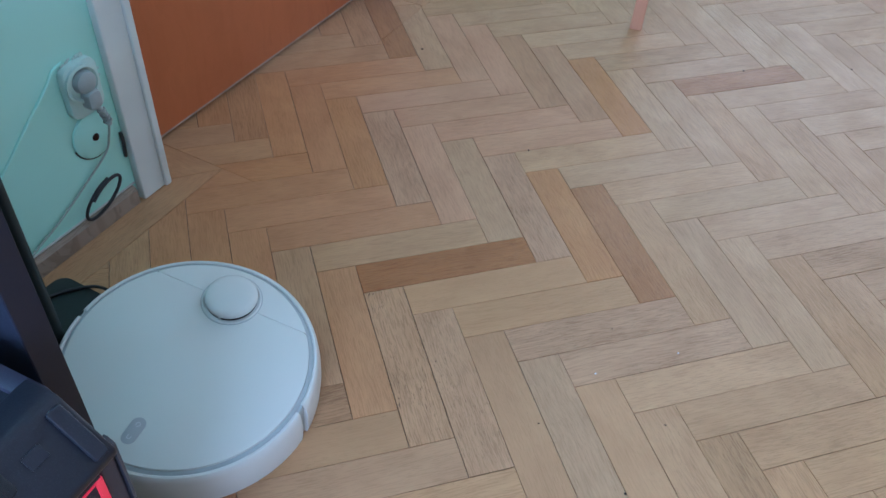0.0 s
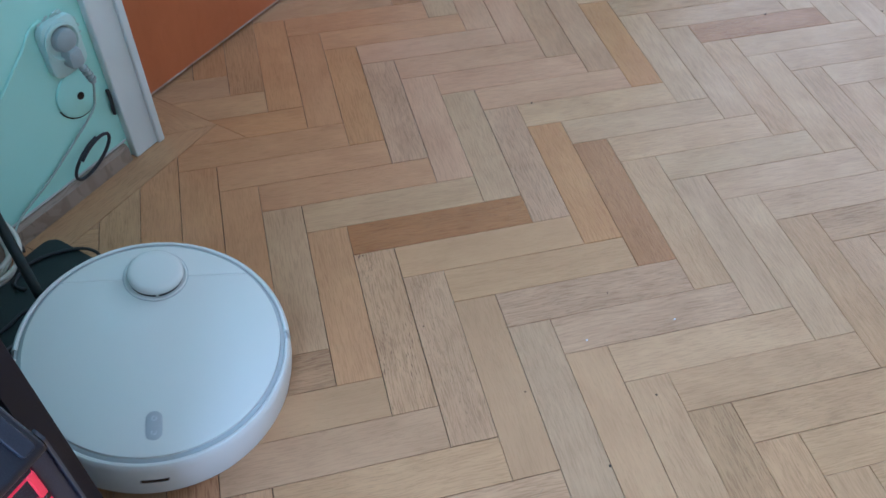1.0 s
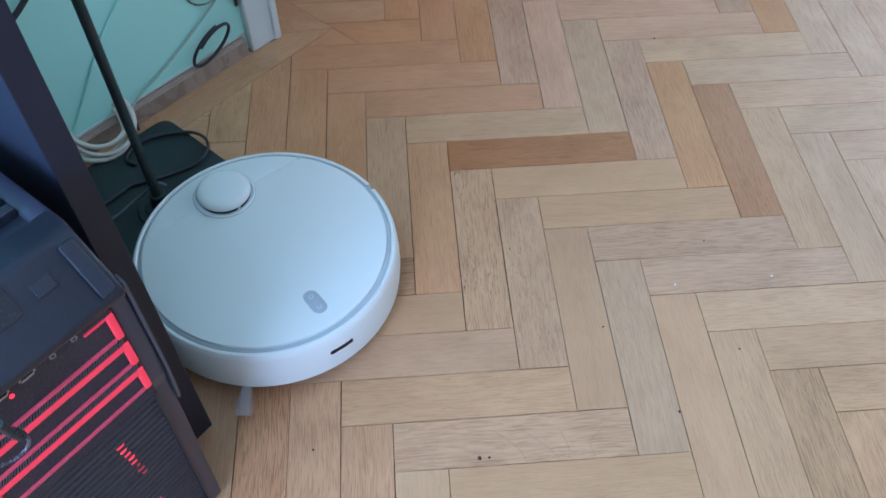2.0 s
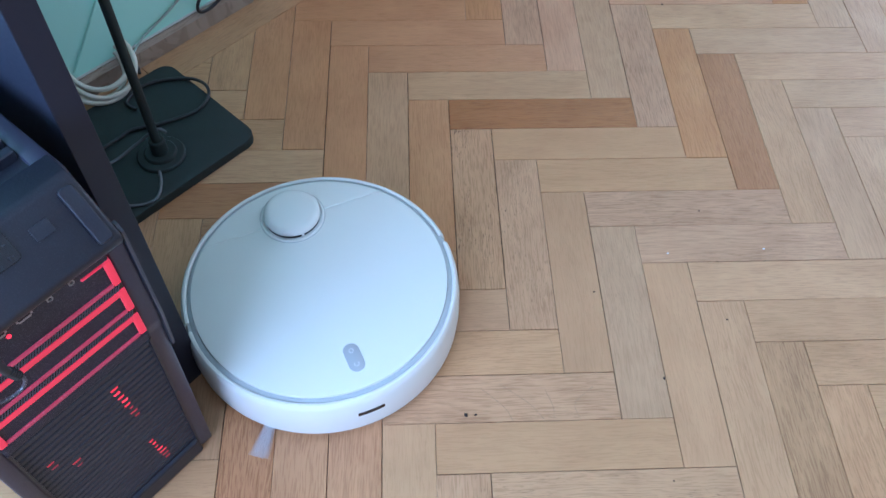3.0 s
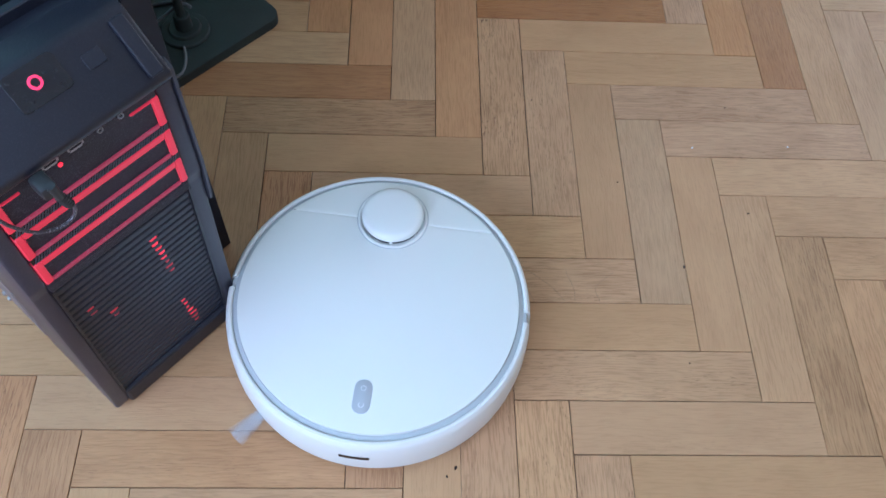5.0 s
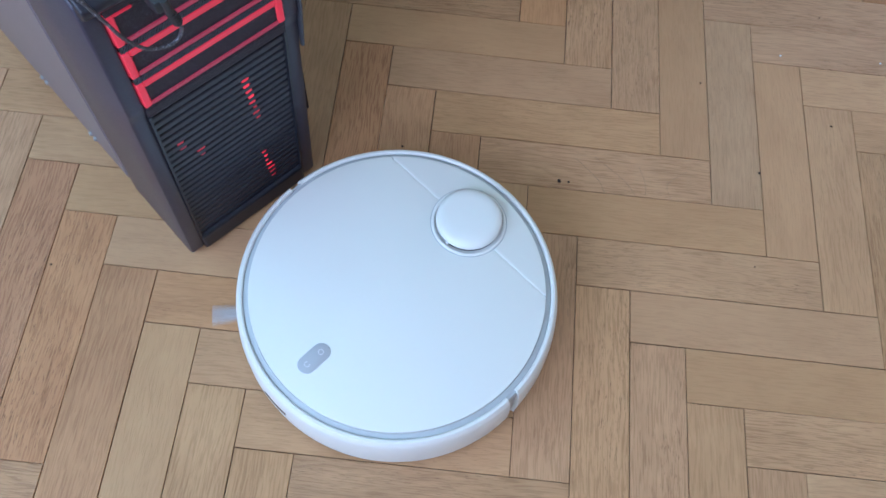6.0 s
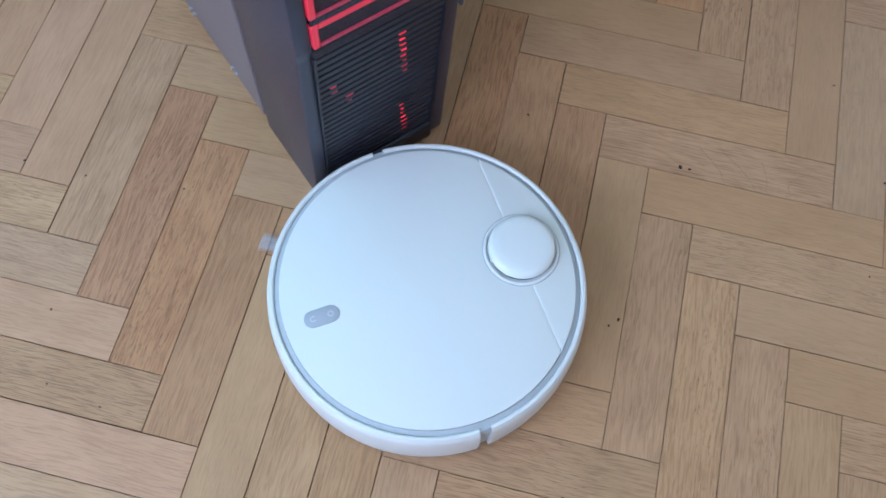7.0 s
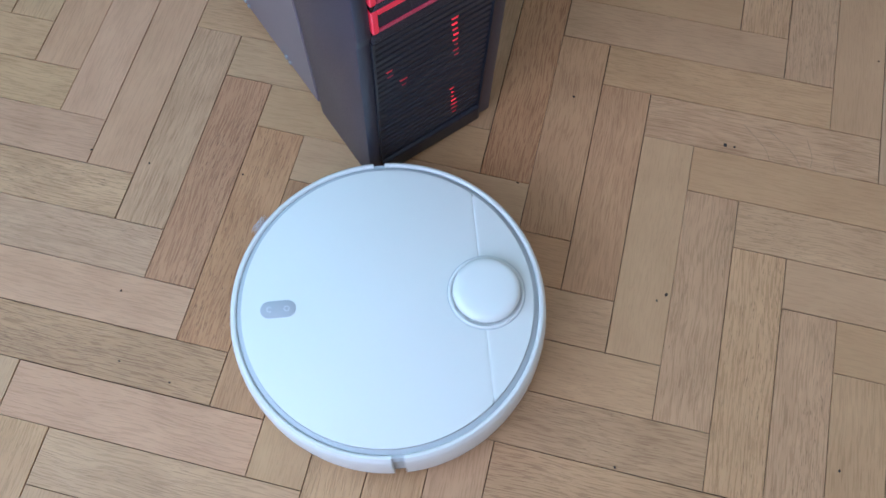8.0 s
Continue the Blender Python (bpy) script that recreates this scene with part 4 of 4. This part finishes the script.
TONE = {}
# strips' own tones; pink at left and brown lower right also paint the light
for tone, strips_ in (("dark", "H 0 0"),
                      ("orange", "V 1 0, V 0 1"),
                      ("rust", "V 2 0, H -2 -1, H 3 2, V -6 1"),
                      ("coarse", "V -1 -3, V 0 -3, V 0 -2"),
                      ("red", "V -1 1, V -2 1, H 2 -2, V 1 -2, V 2 -2, V 1 -3, V -7 0, V 7 -3"),
                      ("warm", "V -1 -1, H -5 0, H -4 0, H -3 0, V -3 -1, V -4 -1, V -5 0, V -4 0, V -6 0, V -5 -1, H -2 0, H -5 1, H -4 1, V -8 0"),
                      ("brown", "V 6 -1, H -1 -1, H 5 -2, H 7 1, H 6 -2, H 1 -3"),
                      ("pored", "V 1 -1, H 5 -1, V 4 -2, V 6 -2, V 5 -2, H -2 -3, H 8 -1"),
                      ("open", "V 0 -1"),
                      ("grey", "V 3 -1, H 4 1, V -1 0"),
                      ("figured", "H 3 0, H 4 0, V 0 0, V -2 -3, V -3 0, H 3 -1, H -1 -3"),
                      ("pink", "V -5 -3, V -4 -3, H -3 -3, H 0 -3, H 2 -3, V -2 0, V -4 1, H -1 1, H 0 1, V -3 -3, V -3 1, H -3 1, H -2 1"),
                      ("pale", "H -1 0, H 5 0, V 3 0, V 4 0, H 1 1, H 2 1, H 3 1, V 5 0, V -2 -1, V 5 -1, H 5 1, H 6 1, H -3 -1"),
                      ("smooth", "H 0 -1, H 1 0, H 2 0, V 2 -1, V 4 -1, H 4 -1, H 6 -1, V 3 -2, H 1 -2, H 0 -2, V 2 -3, H 7 -1"),
                      ("tan", "H 1 -1, H 2 -1, H 6 0, H 7 0, V 7 -1, V -2 -2, V -1 -2, H 3 -2, H 4 -2, H 3 -3, H 4 -3, V 3 -3, V 7 -2, V 6 0, V 7 0")):
    for name_ in strips_.split(","):
        o_, k_, m_ = name_.split()
        TONE[(o_, int(k_), int(m_))] = tone


def build_floor():
    base = box(X_LOW, X_HIGH, Y_LOW, WALL_Y + 0.16, -0.06, -TH + 0.0095)
    fl = tagged(part("floor", base, M_JOINT, m=ROOM), "varnished oak herringbone parquet floor, worn with dark joints", "floor", kind="structure")
    inv = ROOM.inverted()
    rnd = random.Random(7)
    shared, rest = {}, {"tan": {"H": ([], []), "V": ([], [])}, "pale": {"H": ([], []), "V": ([], [])}, "red": {"H": ([], []), "V": ([], [])}}
    whole = [(-L / 2, -W / 2), (L / 2, -W / 2), (L / 2, W / 2), (-L / 2, W / 2)]
    strips = []
    for m in range(-16, 17):
        for k in range(-75, 76):
            strips.append(("H", k, m, k * W + m * L + L / 2, -(k + 0.5) * W + m * L))
            strips.append(("V", k, m, (k + 0.5) * W + (m + 1) * L, -(k + 1) * W + m * L + L / 2))
    strips = [s for s in strips if X_LOW - 0.3 < (s[3] + s[4]) * S2 < X_HIGH + 0.3 and Y_LOW - 0.3 < (s[4] - s[3]) * S2 < GATE_Y + 0.3]
    strips.sort(key=lambda s: (s[3] + 0.02) ** 2 + (s[4] + 0.22) ** 2)
    count = 0
    for o, k, m, cx, cy in strips:
        hx, hy = (L / 2, W / 2) if o == "H" else (W / 2, L / 2)
        plan = [(cx - hx, cy - hy), (cx + hx, cy - hy), (cx + hx, cy + hy), (cx - hx, cy + hy)]
        for piece in plan_parts(plan):
            piece = tidy(piece)
            if len(piece) < 3 or abs(area(piece)) < 2e-5:
                continue
            turn = pose(cx, cy, 0, 0, 0, 0 if o == "H" else 90)
            back = turn.inverted()
            uncut = len(piece) == 4 and abs(abs(area(piece)) - L * W) < 1e-6
            local = whole if uncut else [tuple((back @ Vector((x, y, 0))).xy) for x, y in piece]
            if area(local) < 0:
                local = local[::-1]
            pick = rnd.random()
            tone = TONE.get((o, k, m)) or ("pale" if pick < 0.25 else "red" if pick > 0.965 else "tan")
            dz = rnd.uniform(-0.00025, 0.0)
            if count < 296:
                count += 1
                key = "whole" if uncut else (o, k, m, len(piece))
                if key not in shared or not uncut:
                    v, f = strip_shell(local)
                    me = bpy.data.meshes.new("parquet_strip")
                    me.from_pydata(v, [], f)
                    me.materials.append(OAK[False]["tan"])
                    shared[key] = me
                ob = new("parquet_strip", shared[key])
                ob.parent = fl
                ob.matrix_basis = inv @ turn @ pose(rnd.uniform(-0.0002, 0.0002), rnd.uniform(-0.0002, 0.0002), dz, rnd.uniform(-0.08, 0.08), rnd.uniform(-0.02, 0.02), rnd.uniform(-0.06, 0.06)) @ Matrix.Diagonal((rnd.uniform(0.9985, 1.0005), rnd.uniform(0.994, 1.002), 1, 1))
                ob.material_slots[0].link = "OBJECT"
                ob.material_slots[0].material = OAK[False][tone]
            else:
                vs, fs = rest[tone if tone in rest else "tan"][o]
                spin = pose(0, 0, 0, 0, 0, 0 if o == "H" else -90)
                v, f = strip_shell(local, dz)
                off = len(vs)
                # in axes along the strips, so that the grain follows them
                vs += [tuple(spin @ (turn @ Vector(p))) for p in v]
                fs += [tuple(i + off for i in g) for g in f]
    for tone, both in rest.items():
        for o, (vs, fs) in both.items():
            if not vs:
                continue
            me = bpy.data.meshes.new("parquet_field")
            me.from_pydata(vs, [], fs)
            me.materials.append(OAK[True][tone])
            ob = new("parquet_field", me)
            ob.parent = fl
            ob.matrix_basis = inv @ pose(0, 0, 0, 0, 0, 0 if o == "H" else 90)
            ob["kind"] = "stuff"
    # border planks along the wall and into the doorway, mitred at the corner
    y0, y1 = FRIEZE, WALL_Y - 0.0005

    def plank(poly, along):
        poly = tidy(poly)
        c = Vector((sum(p[0] for p in poly) / len(poly), sum(p[1] for p in poly) / len(poly)))
        turn = pose(c.x, c.y, 0, 0, 0, 0 if along == "x" else 90)
        back = turn.inverted()
        local = [tuple((back @ Vector((x, y, 0))).xy) for x, y in poly]
        if area(local) < 0:
            local = local[::-1]
        v, f = strip_shell(local)
        me = bpy.data.meshes.new("border_plank")
        me.from_pydata(v, [], f)
        me.materials.append(OAK[False]["tan"])
        ob = new("border_plank", me)
        ob.parent = fl
        ob.matrix_basis = turn
        return ob

    step = 0.62
    x = -0.30 - 3 * step
    for i in range(3):
        plank([(x, y0), (x + step, y0), (x + step, y1), (x, y1)], "x")
        x += step
    plank([(x, y0), (GATE_X, y0), (0.0, y1), (x, y1)], "x")
    plank([(GATE_X, y0), (GATE_X, GATE_Y), (0.0, GATE_Y), (0.0, y1)], "y")
    plank([(0.84, y0), (X_HIGH, y0), (X_HIGH, y1), (0.86, y1), (0.84, y1)], "x")
    return fl


fl_ = build_floor()
# curved scratches on one pale strip
for pts in (((0.020, -0.512), (0.049, -0.540), (0.058, -0.558)), ((0.045, -0.507), (0.082, -0.537), (0.097, -0.557)), ((0.102, -0.515), (0.110, -0.539), (0.110, -0.555)), ((0.164, -0.514), (0.139, -0.536), (0.142, -0.556))):
    part("scratch", tube([(x, y, 0.0) for x, y in pts], 0.00028, 5, 6), M_SCRATCH, fl_, "fine dark scratch", m=ROOM.inverted())


# ---- what moves ----
def motions():
    rows = [
        (0.0, -0.272, -0.200, 0.010, 6.2, -4.4, 51.5),
        (0.5, -0.291, -0.228, 0.017, 8.5, -3.5, 43.8),
        (0.8, -0.297, -0.232, 0.016, 8.5, -4.0, 66.5),
        (1.0, -0.298, -0.231, 0.014, 8.3, -4.6, 87.0),
        (1.2, -0.298, -0.229, 0.012, 7.0, -5.4, 105.0),
        (1.5, -0.292, -0.226, 0.010, 4.8, -5.8, 124.2),
        (2.0, -0.262, -0.266, 0.012, 0.7, -0.8, 124.4),
        (2.2, -0.250, -0.292, 0.006, 0.0, 0.2, 123.0),
        (2.6, -0.218, -0.345, 0.0, 0.0, 0.0, 118.0),
        (3.3, -0.161, -0.438, 0.0, 0.0, 0.0, 102.0),
        (3.5, -0.157, -0.466, 0.0, 0.0, 0.0, 94.7),
        (4.0, -0.154, -0.493, 0.0, 0.0, 0.0, 102.1),
        (4.2, -0.155, -0.491, 0.0, 0.0, 0.0, 111.5),
        (5.3, -0.130, -0.652, 0.0, 0.0, 0.0, 68.5),
        (5.5, -0.143, -0.681, 0.0, 0.0, 0.0, 61.6),
        (6.0, -0.181, -0.747, 0.0, 0.0, 0.0, 50.5),
        (6.5, -0.235, -0.790, 0.0, 0.0, 0.0, 27.5),
        (7.0, -0.267, -0.808, 0.0, 0.0, 0.0, 34.1),
        (7.5, -0.292, -0.834, 0.0, 0.0, 0.0, 45.7),
        (8.0, -0.356, -0.881, 0.0, 0.0, 0.0, 18.6),
    ]
    walk(robot, [(t, pose(x, y, z, rx, ry, rz)) for t, x, y, z, rx, ry, rz in rows])
    # the side brush makes two turns a second
    walk(brush, [(i / 10, pose(-0.090, 0.088, 0.0, 0, 0, 142 - 72 * i)) for i in range(81)])


motions()
